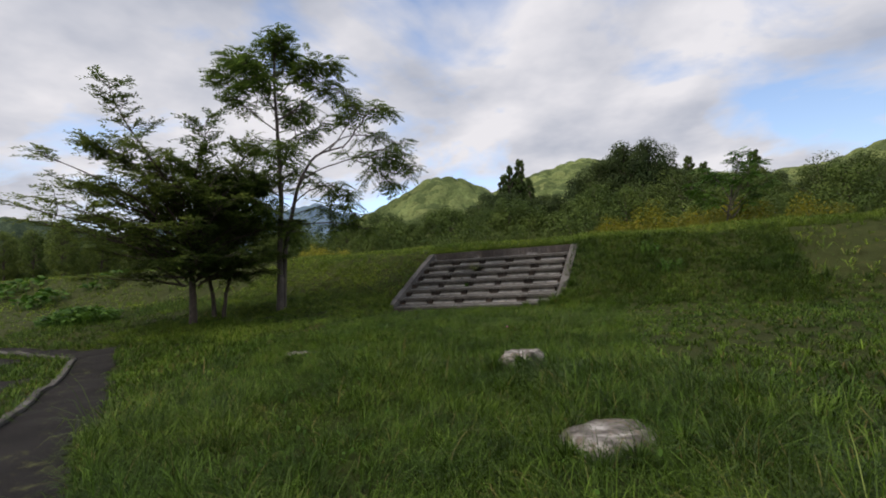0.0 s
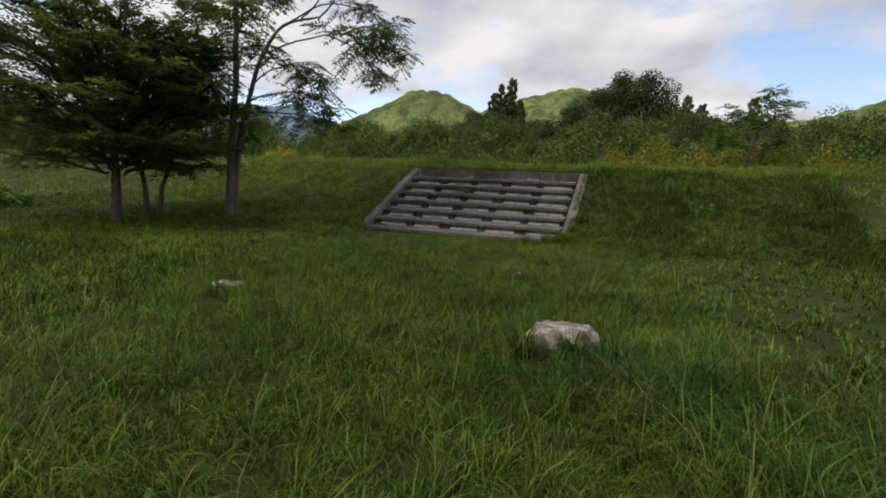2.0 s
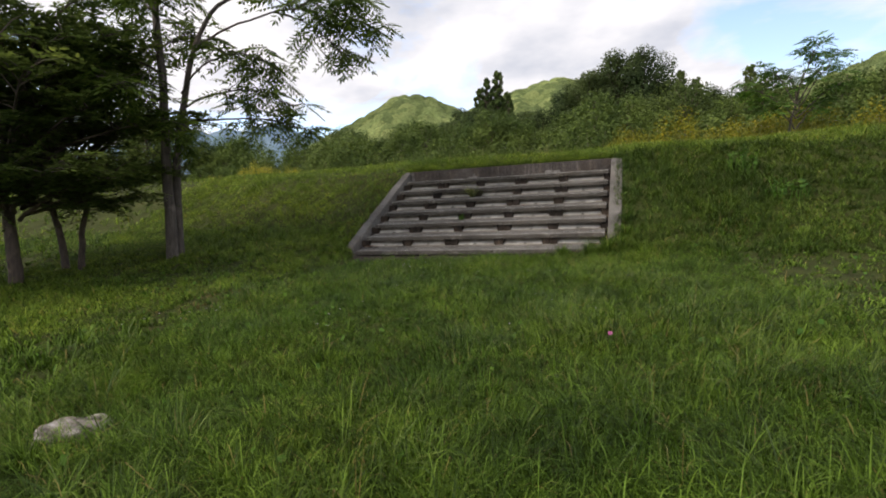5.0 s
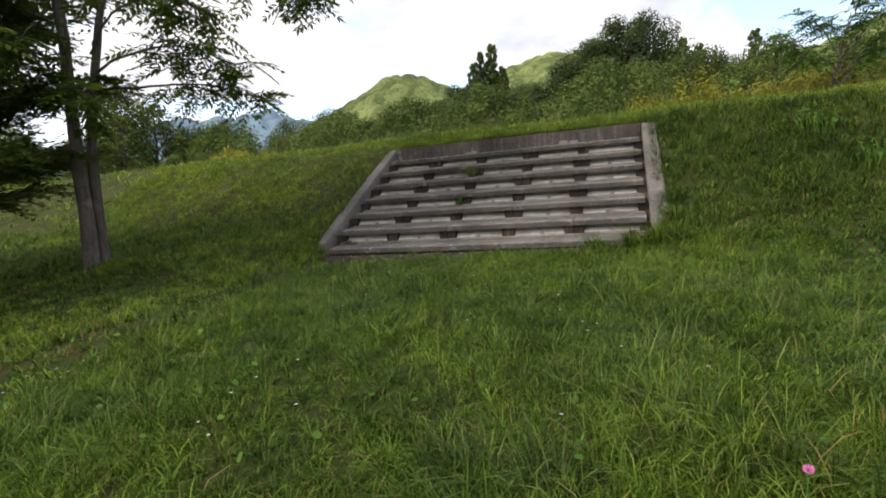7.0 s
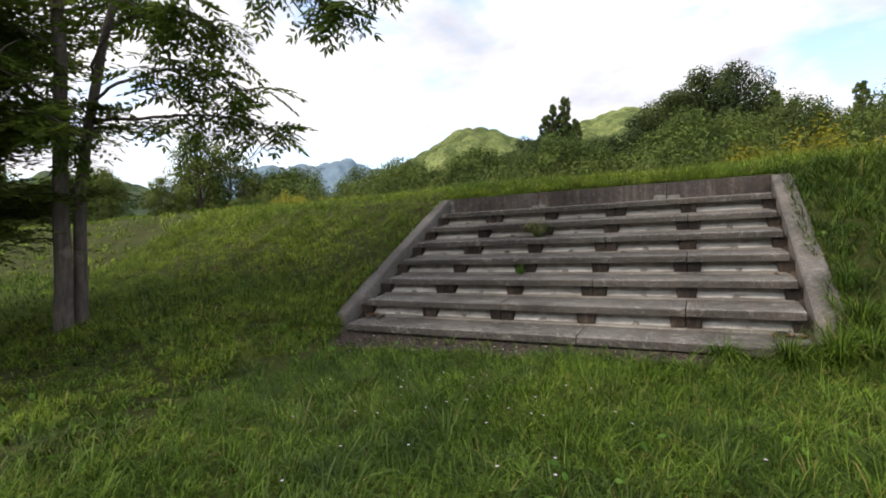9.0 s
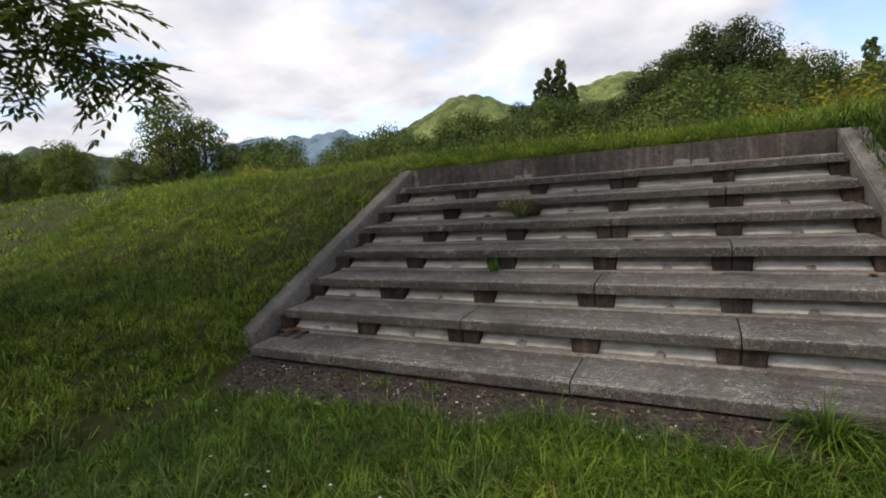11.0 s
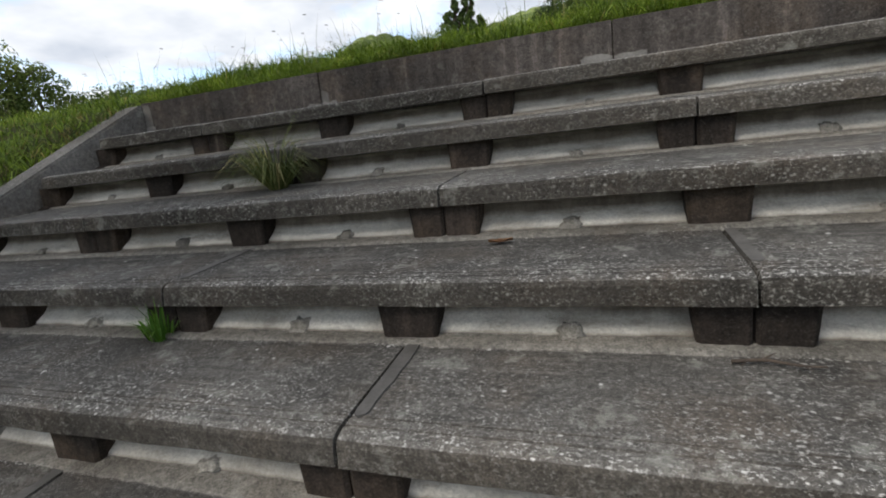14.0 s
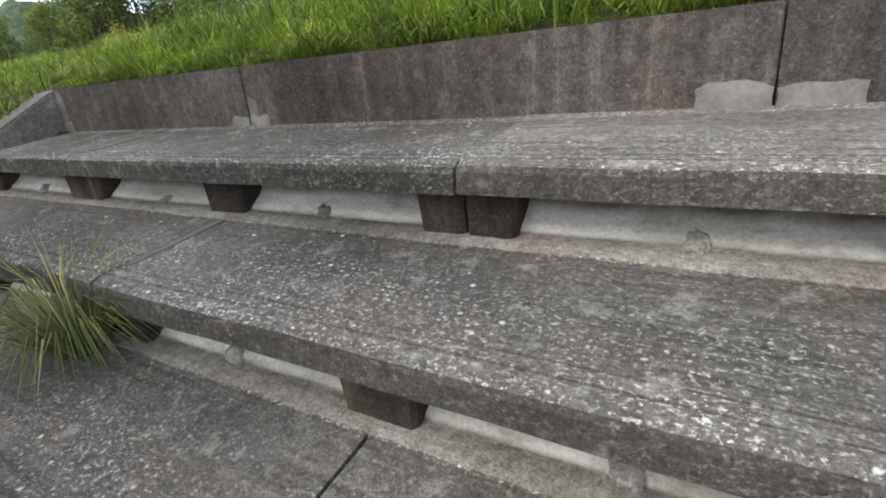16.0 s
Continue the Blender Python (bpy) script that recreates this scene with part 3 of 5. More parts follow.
        part("mortar_fillet", bm, M_FILLET, terrace)
        # squarish lump of mortar at the foot of most niches
        if random.random() < 0.3:
            continue
        c = (a1 + b0) / 2 + random.uniform(-0.05, 0.05)
        bm = bmesh.new()
        bmesh.ops.create_icosphere(bm, subdivisions=3, radius=1)
        sx, sz = random.uniform(0.032, 0.05), random.uniform(0.016, 0.03)
        for v in bm.verts:
            r = 1 + 0.5 * noise.noise(v.co * 2.3 + Vector((c * 9, k * 3.0, 0)))
            q = [math.copysign(abs(u) ** 0.62, u) for u in v.co]
            lean = 1.0 - 0.22 * max(q[2], 0)
            v.co = Vector((c + q[0] * r * sx * lean, yf + 0.066 + q[1] * r * 0.034 + 0.022 * q[2], zb + 0.03 + q[2] * r * sz))
        for f in bm.faces:
            f.smooth = True
        part("mortar_plug", bm, M_PLUG, terrace)

# back wall in three lengths, with pale mortar dabs at the joints
for a, b in ((X0, -1.48), (-1.48, 0.76), (0.76, X1)):
    bm = box(a + 0.0025, b - 0.0025, WALL_Y, WALL_Y + 0.2, 1.7, 2.28, 0.005, 2)
    part("back_wall", bm, M_WALL, terrace)


def dab(x0, x1, h, seed, proud=0.005):
    """A thin trowelled patch of mortar at the foot of the wall."""
    rng = random.Random(seed)
    n = max(5, int((x1 - x0) / 0.03))
    pts = [(x0, 0.0), (x0 + 0.005, h * 0.5)]
    for i in range(n + 1):
        f = i / n
        round_off = h * 0.18 if i in (0, n) else 0.0
        pts.append((x0 + (x1 - x0) * f, h - round_off + rng.uniform(-0.010, 0.006)))
    pts += [(x1 - 0.003, h * 0.45), (x1, 0.0)]
    bm = bmesh.new()
    f = bm.faces.new([bm.verts.new((x, WALL_Y - proud, 1.992 + z)) for x, z in pts])
    e = bmesh.ops.extrude_face_region(bm, geom=[f])
    for v in e["geom"]:
        if isinstance(v, bmesh.types.BMVert):
            v.co.y += 0.02
    bmesh.ops.recalc_face_normals(bm, faces=bm.faces[:])
    return bm


for x0, x1, h, seed in ((-1.62, -1.485, 0.05, 1), (-1.475, -1.34, 0.055, 2), (0.55, 0.756, 0.085, 3), (0.764, 0.97, 0.075, 4), (X0 + 0.01, X0 + 0.12, 0.07, 5)):
    part("mortar_dab", dab(x0, x1, h, seed), M_MORTAR, terrace)
for x0, x1, h, seed in ((-1.474, -1.41, 0.14, 6), (X0 + 0.008, X0 + 0.10, 0.27, 7)):
    part("mortar_smear", dab(x0, x1, h, seed, 0.0025), M_SMEAR, terrace)


def side_kerb(x0, x1):
    prof = [(0.60, -0.2), (0.60, 0.16), (0.70, 0.365), (4.12, 2.235), (4.20, 2.27), (4.39, 2.284), (4.39, 1.7), (1.3, -0.2)]
    return prism(prof, x0, x1, 0.015)


part("side_kerb", side_kerb(X0 - 0.23, X0 - 0.002), M_CURB, terrace)
part("side_kerb", side_kerb(X1 + 0.002, X1 + 0.265), M_CURB, terrace)

# concrete bed in the slot between the slab ends and each kerb
for x0, x1 in ((X0 - 0.001, -3.285), (2.21, X1 + 0.001)):
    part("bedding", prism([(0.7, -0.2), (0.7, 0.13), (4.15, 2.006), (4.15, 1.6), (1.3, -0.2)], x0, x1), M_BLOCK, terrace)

# ---- kerb of the lane ----
lane_kerb = new("kerb")
tagged(lane_kerb, "pale concrete kerb stones edging the asphalt lane", "kerb", "", "structure")


def kerb_run(p, way, count):
    for i in range(count):
        c = Vector(p) + Vector(way) * (0.61 * (i + 0.5))
        me = box(-0.3, 0.3, -0.06, 0.06, -0.12, 0.065, 0.012, 1)
        ob = part("kerb_stone", me, M_CURB, lane_kerb)
        z0 = float(ground_z(c.x, c.y))
        slope = float(ground_z(c.x + way[0] * 0.3, c.y + way[1] * 0.3) - ground_z(c.x - way[0] * 0.3, c.y - way[1] * 0.3)) / 0.6
        ob.matrix_local = pose(c.x, c.y, z0, 0, -math.degrees(math.atan(slope)), math.degrees(math.atan2(way[1], way[0])) + random.uniform(-1, 1))


kerb_run(KERB_A, (KDIR.x, KDIR.y), 34)
kerb_run((KERB_A[0] - 0.1, KERB_A[1] + 0.05), (-0.995, 0.09), 16)


# ---- boulders ----
def boulder(x, y, w, d, h, turn, top, seed):
    bm = bmesh.new()
    bmesh.ops.create_icosphere(bm, subdivisions=4, radius=1)
    for v in bm.verts:
        c = v.co.copy()
        n1 = noise.noise(c * 1.3 + Vector((seed, 0, 0)))
        n2 = noise.noise(c * 3.5 + Vector((0, seed, 0)))
        r = 1 + 0.22 * n1 + 0.08 * n2
        zz = c.z * r
        zz = min(zz, 0.62 + 0.12 * n2 + 0.1 * n1)
        v.co = Vector((c.x * r * w / 2, c.y * r * d / 2, zz * h))
    for f in bm.faces:
        f.smooth = True
    ob = part("boulder", bm, M_STONE)
    ob.matrix_world = pose(x, y, top - 0.62 * h, 4, -3, turn)
    return ob


tagged(boulder(4.85, -10.25, 0.80, 0.66, 0.18, 10, -0.335, 1.3), "broad flat whitish boulder sunk in long grass", "boulder", "boulders in the meadow")
tagged(boulder(3.46, -7.72, 0.62, 0.46, 0.18, -12, -0.05, 5.1), "rough pale grey boulder half hidden by grass", "boulder", "boulders in the meadow")
tagged(boulder(-0.88, -7.25, 0.52, 0.38, 0.2, 50, -0.2, 9.4), "small pale boulder in the grass", "boulder", "boulders in the meadow")
BOULDERS = [(4.85, -10.25, 0.36), (3.46, -7.70, 0.26), (-0.88, -7.25, 0.16)]


# ---- trees ----
def tube(bm, pts, radii, sides=7):
    rings = []
    for i, p in enumerate(pts):
        p = Vector(p)
        a = Vector(pts[max(i - 1, 0)])
        b = Vector(pts[min(i + 1, len(pts) - 1)])
        t = (b - a).normalized()
        u = t.orthogonal().normalized()
        if rings and abs(t.dot(last_u)) < 0.99:
            u = (last_u - t * t.dot(last_u)).normalized()
        last_u = u
        v = t.cross(u)
        rings.append([bm.verts.new(p + (u * math.cos(j * math.tau / sides) + v * math.sin(j * math.tau / sides)) * radii[i]) for j in range(sides)])
    for r0, r1 in zip(rings, rings[1:]):
        for j in range(sides):
            f = bm.faces.new((r0[j], r0[(j + 1) % sides], r1[(j + 1) % sides], r1[j]))
            f.smooth = True
    bm.faces.new(rings[-1])


def curve_pts(pts, n, wob, rng):
    """A smooth path through the given points, a little crooked."""
    pts = [Vector(p) for p in pts]
    out = []
    for i in range(n + 1):
        u = i / n * (len(pts) - 1)
        a = min(int(u), len(pts) - 2)
        f = u - a
        p0, p1, p2, p3 = pts[max(a - 1, 0)], pts[a], pts[a + 1], pts[min(a + 2, len(pts) - 1)]
        p = 0.5 * ((2 * p1) + (p2 - p0) * f + (2 * p0 - 5 * p1 + 4 * p2 - p3) * f * f + (3 * p1 - p0 - 3 * p2 + p3) * f * f * f)
        out.append(p + Vector((rng.uniform(-wob, wob), rng.uniform(-wob, wob), rng.uniform(-wob, wob) * 0.5)))
    return out


class Leaves:
    """Leaf blades gathered into one crown mesh."""

    def __init__(self):
        self.co, self.q, self.n = [], [], 0

    def leaf(self, p, way, side, length, width):
        up = way.cross(side)
        mid = p + way * length * 0.45 - up * length * 0.03
        self.co += [p, mid + side * width * 0.5, p + way * length - up * length * 0.12, mid - side * width * 0.5]
        self.q.append((self.n, self.n + 1, self.n + 2, self.n + 3))
        self.n += 4

    def pinnate(self, p, way, length, rng, pairs=5):
        """A compound leaf: leaflets in pairs along a drooping stalk."""
        way = way.normalized()
        side = way.cross(Vector((0, 0, 1)))
        side = side.normalized() if side.length > 0.05 else Vector((1, 0, 0))
        side = (side + Vector((0, 0, rng.uniform(-0.5, 0.5)))).normalized()
        for i in range(pairs):
            f = (i + 1) / pairs
            c = p + way * length * f + Vector((0, 0, -length * 0.28 * f * f))
            ll = length * (0.42 - 0.16 * abs(f - 0.5))
            for s in (-1, 1):
                w2 = (side * s * 0.85 + way * 0.5 + Vector((0, 0, -0.12 - 0.3 * rng.random()))).normalized()
                self.leaf(c, w2, way, ll, ll * 0.42)
        self.leaf(p + way * length + Vector((0, 0, -length * 0.28)), (way + Vector((0, 0, -0.6))).normalized(), side, length * 0.4, length * 0.15)

    def spray(self, p, way, length, rng, count, size):
        """A flat twig with small leaves on both sides."""
        way = way.normalized()
        side = way.cross(Vector((0, 0, 1)))
        side = side.normalized() if side.length > 0.05 else Vector((1, 0, 0))
        for i in range(count):
            f = (i + 0.5) / count
            c = p + way * length * f + Vector((0, 0, -0.2 * length * f * f)) + side * rng.uniform(-0.03, 0.03)
            s = -1 if i % 2 else 1
            w2 = (side * s * rng.uniform(0.6, 1.0) + way * rng.uniform(0.3, 0.9) + Vector((0, 0, rng.uniform(-0.45, 0.15)))).normalized()
            sd = w2.cross(Vector((rng.uniform(-0.4, 0.4), rng.uniform(-0.4, 0.4), 1))).normalized()
            self.leaf(c, w2, sd, size * rng.uniform(0.7, 1.2), size * rng.uniform(0.42, 0.6))

    def mesh(self, name):
        return mesh_from(name, np.array([tuple(v) for v in self.co]), np.array(self.q), None, False)


def limb(bm, leaves, pts, r0, r1, rng, twigs, twig_len, leafer, start=0.35, flat=0.35):
    """A limb with side twigs that carry the leaves."""
    n = max(6, len(pts) * 4)
    path = curve_pts(pts, n, 0.03, rng)
    tube(bm, path, [r0 + (r1 - r0) * i / n for i in range(n + 1)], 6)
    for i in range(twigs):
        f = start + (1 - start) * (i + rng.random()) / twigs
        u = min(f, 0.999) * n
        a = int(u)
        p = path[a].lerp(path[a + 1], u - a)
        t = (path[a + 1] - path[a]).normalized()
        az = rng.uniform(0, math.tau)
        out = Vector((math.cos(az), math.sin(az), rng.uniform(-flat, flat + 0.25)))
        way = (out + t * rng.uniform(0.3, 1.1)).normalized()
        ln = twig_len * rng.uniform(0.5, 1.2) * (1.15 - 0.45 * f)
        q1 = p + way * ln * 0.5 + Vector((0, 0, 0.05 * ln))
        q2 = p + way * ln + Vector((0, 0, -0.08 * ln))
        tube(bm, [p, q1, q2], [0.014, 0.010, 0.004], 4)
        leafer(leaves, p, q1, q2, way, rng)


def walnut_leafer(leaves, p, q1, q2, way, rng):
    for i in range(6):
        f = 0.4 + 0.6 * (i + rng.random()) / 6
        c = p.lerp(q1, f * 2) if f < 0.5 else q1.lerp(q2, f * 2 - 1)
        az = rng.uniform(0, math.tau)
        w = Vector((math.cos(az), math.sin(az), rng.uniform(-0.65, 0.15))) + way * 0.6
        leaves.pinnate(c, w, rng.uniform(0.28, 0.46), rng, 5)


def elm_leafer(leaves, p, q1, q2, way, rng):
    side = way.cross(Vector((0, 0, 1))).normalized()
    for i in range(8):
        f = 0.1 + 0.9 * (i + rng.random()) / 8
        c = p.lerp(q1, f * 2) if f < 0.5 else q1.lerp(q2, f * 2 - 1)
        w = way * rng.uniform(0.4, 1.0) + side * rng.choice((-1, 1)) * rng.uniform(0.3, 1.0) + Vector((0, 0, rng.uniform(-0.25, 0.2)))
        leaves.spray(c, w, rng.uniform(0.28, 0.58), rng, 10, 0.125)


def walnut_tree():
    rng = random.Random(11)
    base = Vector((-6.63, -1.45, 0.36))
    root = new("tree")
    tagged(root, "tall slender two-stemmed tree with airy drooping pinnate leaves", "tree")
    R, B = Vector((0.91, 0.41, 0)), Vector((-0.41, 0.91, 0))   # across and along the line of approach

    def at(r, h, b=0.0):
        return base + R * r + B * b + Vector((0, 0, h))
    bm = bmesh.new()
    trunk_a = curve_pts([at(0, -0.25), at(0.02, 0.6), at(0.04, 2.0), at(0.10, 4.2), at(0.02, 6.2), at(-0.05, 8.0), at(0.0, 9.2)], 26, 0.012, rng)
    tube(bm, trunk_a, [0.15, 0.135] + [0.125 - 0.0042 * i for i in range(25)], 9)
    trunk_b = curve_pts([at(0.05, -0.25, 0.24), at(0.08, 0.6, 0.24), at(0.16, 2.0, 0.2), at(0.42, 3.3, 0.2), at(0.75, 4.5, 0.2), at(1.35, 5.3, 0.1), at(2.3, 5.55, 0.0)], 24, 0.012, rng)
    tube(bm, trunk_b, [0.12, 0.11] + [0.10 - 0.0034 * i for i in range(23)], 8)
    part("trunk", bm, M_BARK, root)
    bm, lv = bmesh.new(), Leaves()
    L = [  # across, height, depth of each limb's points; twigs; twig length
        ([(0.75, 4.5, 0.2), (1.7, 4.9, 0.1), (2.9, 5.15, 0.0), (4.0, 5.0, 0.0), (4.8, 4.6, 0.0)], 17, 0.8),
        ([(1.35, 5.3, 0.1), (2.4, 5.9, 0.0), (3.4, 6.0, 0.4), (4.3, 5.7, 0.5)], 13, 0.75),
        ([(2.3, 5.5, 0), (3.0, 6.2, -0.4), (3.5, 6.7, -0.5), (4.1, 6.5, -0.4)], 11, 0.75),
        ([(1.8, 5.4, 0), (2.4, 6.3, 0.2), (2.8, 6.9, 0.2)], 12, 0.6),
        ([(2.6, 5.1, 0), (3.3, 4.8, 0.1), (3.9, 4.2, 0.1)], 11, 0.7),
        ([(2.9, 5.1, 0), (3.6, 5.3, -0.3), (4.3, 5.0, -0.5)], 10, 0.7),
        ([(0.4, 3.2, 0.2), (1.1, 3.4, 0.0), (2.0, 3.45, -0.1), (2.8, 3.1, -0.2)], 14, 0.6),
        ([(0.35, 2.9, 0.2), (1.1, 2.95, 0.3), (2.2, 2.9, 0.2), (3.1, 2.6, 0.1)], 14, 0.6),
        ([(0.4, 3.5, 0.2), (1.0, 3.9, -0.3), (1.9, 4.1, -0.5), (2.6, 3.8, -0.5)], 18, 0.6),
        ([(0.2, 2.4, 0.2), (0.6, 2.6, -0.5), (1.1, 2.5, -1.0)], 10, 0.55),
        ([(0.1, 3.0, 0.0), (0.1, 3.3, -0.9), (0.0, 3.2, -1.8)], 14, 0.65),
        ([(0.08, 3.3, 0), (-0.6, 3.6, -0.5), (-1.3, 3.7, -0.8)], 14, 0.7),
        ([(0.08, 3.9, 0), (-0.7, 4.3, -0.3), (-1.5, 4.4, -0.4)], 16, 0.75),
        ([(0.05, 4.6, 0), (0.5, 5.0, -0.8), (0.8, 5.2, -1.6)], 16, 0.75),
        ([(0.05, 4.4, 0), (0.2, 4.9, 0.9), (0.3, 5.1, 1.6)], 12, 0.75),
        ([(0.0, 5.2, 0), (-0.6, 5.7, 0.5), (-1.2, 5.9, 0.8)], 18, 0.8),
        ([(0.0, 5.6, 0), (0.7, 6.1, 0.2), (1.4, 6.4, 0.4)], 16, 0.7),
        ([(0.0, 6.2, 0), (-0.8, 6.9, -0.2), (-1.5, 7.6, -0.2), (-1.7, 8.2, 0)], 28, 0.8),
        ([(0.0, 6.5, 0), (0.9, 7.2, 0.1), (1.8, 7.7, 0.1), (2.5, 7.4, 0.1)], 24, 0.8),
        ([(0.0, 6.6, 0), (0.2, 7.2, 1.0), (0.4, 7.7, 1.9)], 26, 0.8),
        ([(0.0, 6.8, 0), (-0.2, 7.4, -1.0), (-0.3, 7.8, -1.9)], 26, 0.8),
        ([(0.0, 7.4, 0), (0.9, 8.3, 0.1), (1.8, 8.6, 0.1)], 34, 0.8),
        ([(0.0, 7.6, 0), (-0.8, 8.4, 0.2), (-1.5, 8.9, 0.2)], 34, 0.8),
        ([(0.0, 8.0, 0), (0.1, 8.8, 0.5), (0.1, 9.2, 0.8)], 26, 0.8),
        ([(0.0, 8.2, 0), (0.0, 9.0, -0.2), (0.05, 9.4, -0.3)], 26, 0.75),
    ]
    for pts, twigs, tl in L:
        limb(bm, lv, [at(*p) for p in pts], 0.027, 0.008, rng, twigs + 3, tl, walnut_leafer, 0.4 if pts[-1][0] > 2.2 else 0.25)
    part("branchwork", bm, M_BARK, root)
    part("crown", lv.mesh("crown"), M_WALNUT, root)


def elm_tree(base, stems, limbs, seed, label, size):
    rng = random.Random(seed)
    root = new("tree")
    tagged(root, label, "tree")
    R, B = Vector((0.91, 0.41, 0)), Vector((-0.41, 0.91, 0))
    base = Vector(base)

    def at(r, h, b=0.0):
        return base + (R * r + B * b + Vector((0, 0, h))) * size
    for pts, r0 in stems:
        bm = bmesh.new()
        path = curve_pts([at(*p) for p in pts], 16, 0.015, rng)
        tube(bm, path, [r0 * 1.25] + [r0 * (1 - 0.7 * i / 16) for i in range(1, 17)], 8)
        part("trunk", bm, M_BARK_DARK, root)
    bm, lv = bmesh.new(), Leaves()
    for pts, twigs, tl in limbs:
        limb(bm, lv, [at(*p) for p in pts], 0.045, 0.008, rng, twigs, tl, elm_leafer, 0.22, 0.2)
    part("branchwork", bm, M_BARK_DARK, root)
    part("crown", lv.mesh("crown"), M_ELM, root)


walnut_tree()
rng_l = random.Random(4)
fan = []
for az_i in range(15):
    a = az_i * math.tau / 15 + 0.2
    for lvl, (h0, h1, reach) in enumerate(((1.5, 2.3, 3.2), (2.0, 3.6, 3.9), (2.6, 4.9, 3.6), (3.0, 6.1, 2.6))):
        if lvl == 3 and az_i % 2:
            continue
        r, b = math.cos(a + lvl * 0.3), math.sin(a + lvl * 0.3)
        k = reach * (1.25 if r < -0.2 else 0.85) * rng_l.uniform(0.75, 1.1)
        hh = h1 + rng_l.uniform(-0.4, 0.4)
        if lvl == 0:
            h0, hh = h0 + rng_l.uniform(-0.2, 0.7), hh + rng_l.uniform(-0.5, 0.9)
        fan.append(([(r * 0.25, h0, b * 0.25), (r * k * 0.45, h0 + (hh - h0) * 0.65, b * k * 0.45), (r * k, hh, b * k)], 13, 0.95))
fan += [([(-0.2, 3.2, 0), (-1.0, 5.6, -0.6), (-1.7, 7.2, -1.3), (-2.0, 8.2, -1.7)], 22, 0.75),
        ([(0.1, 3.0, 0), (0.5, 5.2, -0.5), (1.1, 7.1, -1.2)], 22, 0.7),
        ([(-0.6, 4.0, 0), (-1.8, 5.7, -0.6), (-2.8, 6.4, -1.2)], 38, 0.8),
        ([(-0.6, 3.6, 0), (-2.0, 4.7, 0.0), (-3.5, 5.1, 0)], 44, 0.8),
        ([(-0.6, 2.6, 0), (-2.2, 3.6, 0.0), (-3.9, 4.0, 0)], 36, 0.8)]
elm_tree((-8.3, -3.5, 0.1), [([(0, -0.25), (0.02, 0.9), (-0.1, 2.2), (-0.4, 4.2), (-0.9, 6.2)], 0.13)], fan, 21,
         "dark spreading broadleaf tree with layered low branches", 0.87)
fan2 = []
for az_i in range(11):
    a = az_i * math.tau / 11
    for h0, h1, reach in ((1.6, 2.1, 2.0), (2.2, 3.6, 2.5), (2.8, 5.0, 2.1)):
        r, b = math.cos(a + h0), math.sin(a + h0)
        k = reach * rng_l.uniform(0.8, 1.1)
        fan2.append(([(r * 0.2 + 0.2, h0, b * 0.2), (r * k * 0.5 + 0.2, h0 + (h1 - h0) * 0.7, b * k * 0.5), (r * k + 0.2, h1 + rng_l.uniform(-0.3, 0.3), b * k)], 13, 0.85))
elm_tree((-8.65, -2.35, 0.25), [([(0, -0.25), (-0.1, 0.8), (-0.3, 2.0), (-0.3, 4.2)], 0.085), ([(0.32, -0.25), (0.42, 0.8), (0.75, 1.9), (0.95, 3.6)], 0.075)], fan2, 22,
         "dark twin-stemmed broadleaf tree with dense low crown", 0.93)


# ---- the wood behind the embankment ----
def blob_leaves(lv, c, r, count, size, rng):
    for i in range(count):
        n = Vector((rng.gauss(0, 1), rng.gauss(0, 1), rng.gauss(0, 1))).normalized()
        d = n * (rng.random() ** 0.28)
        p = Vector(c) + Vector((d.x * r[0], d.y * r[1], d.z * r[2]))
        # leaves lie along the outside of their clump, tips drooping
        face = (n + Vector((rng.uniform(-0.6, 0.6), rng.uniform(-0.6, 0.6), rng.uniform(-0.2, 0.8)))).normalized()
        w = face.cross(Vector((rng.uniform(-1, 1), rng.uniform(-1, 1), rng.uniform(-1, 1))))
        if w.length < 0.05:
            continue
        w.normalize()
        sd = face.cross(w)
        s = size * rng.uniform(0.6, 1.3)
        lv.leaf(p, w, sd.normalized(), s, s * 0.62)


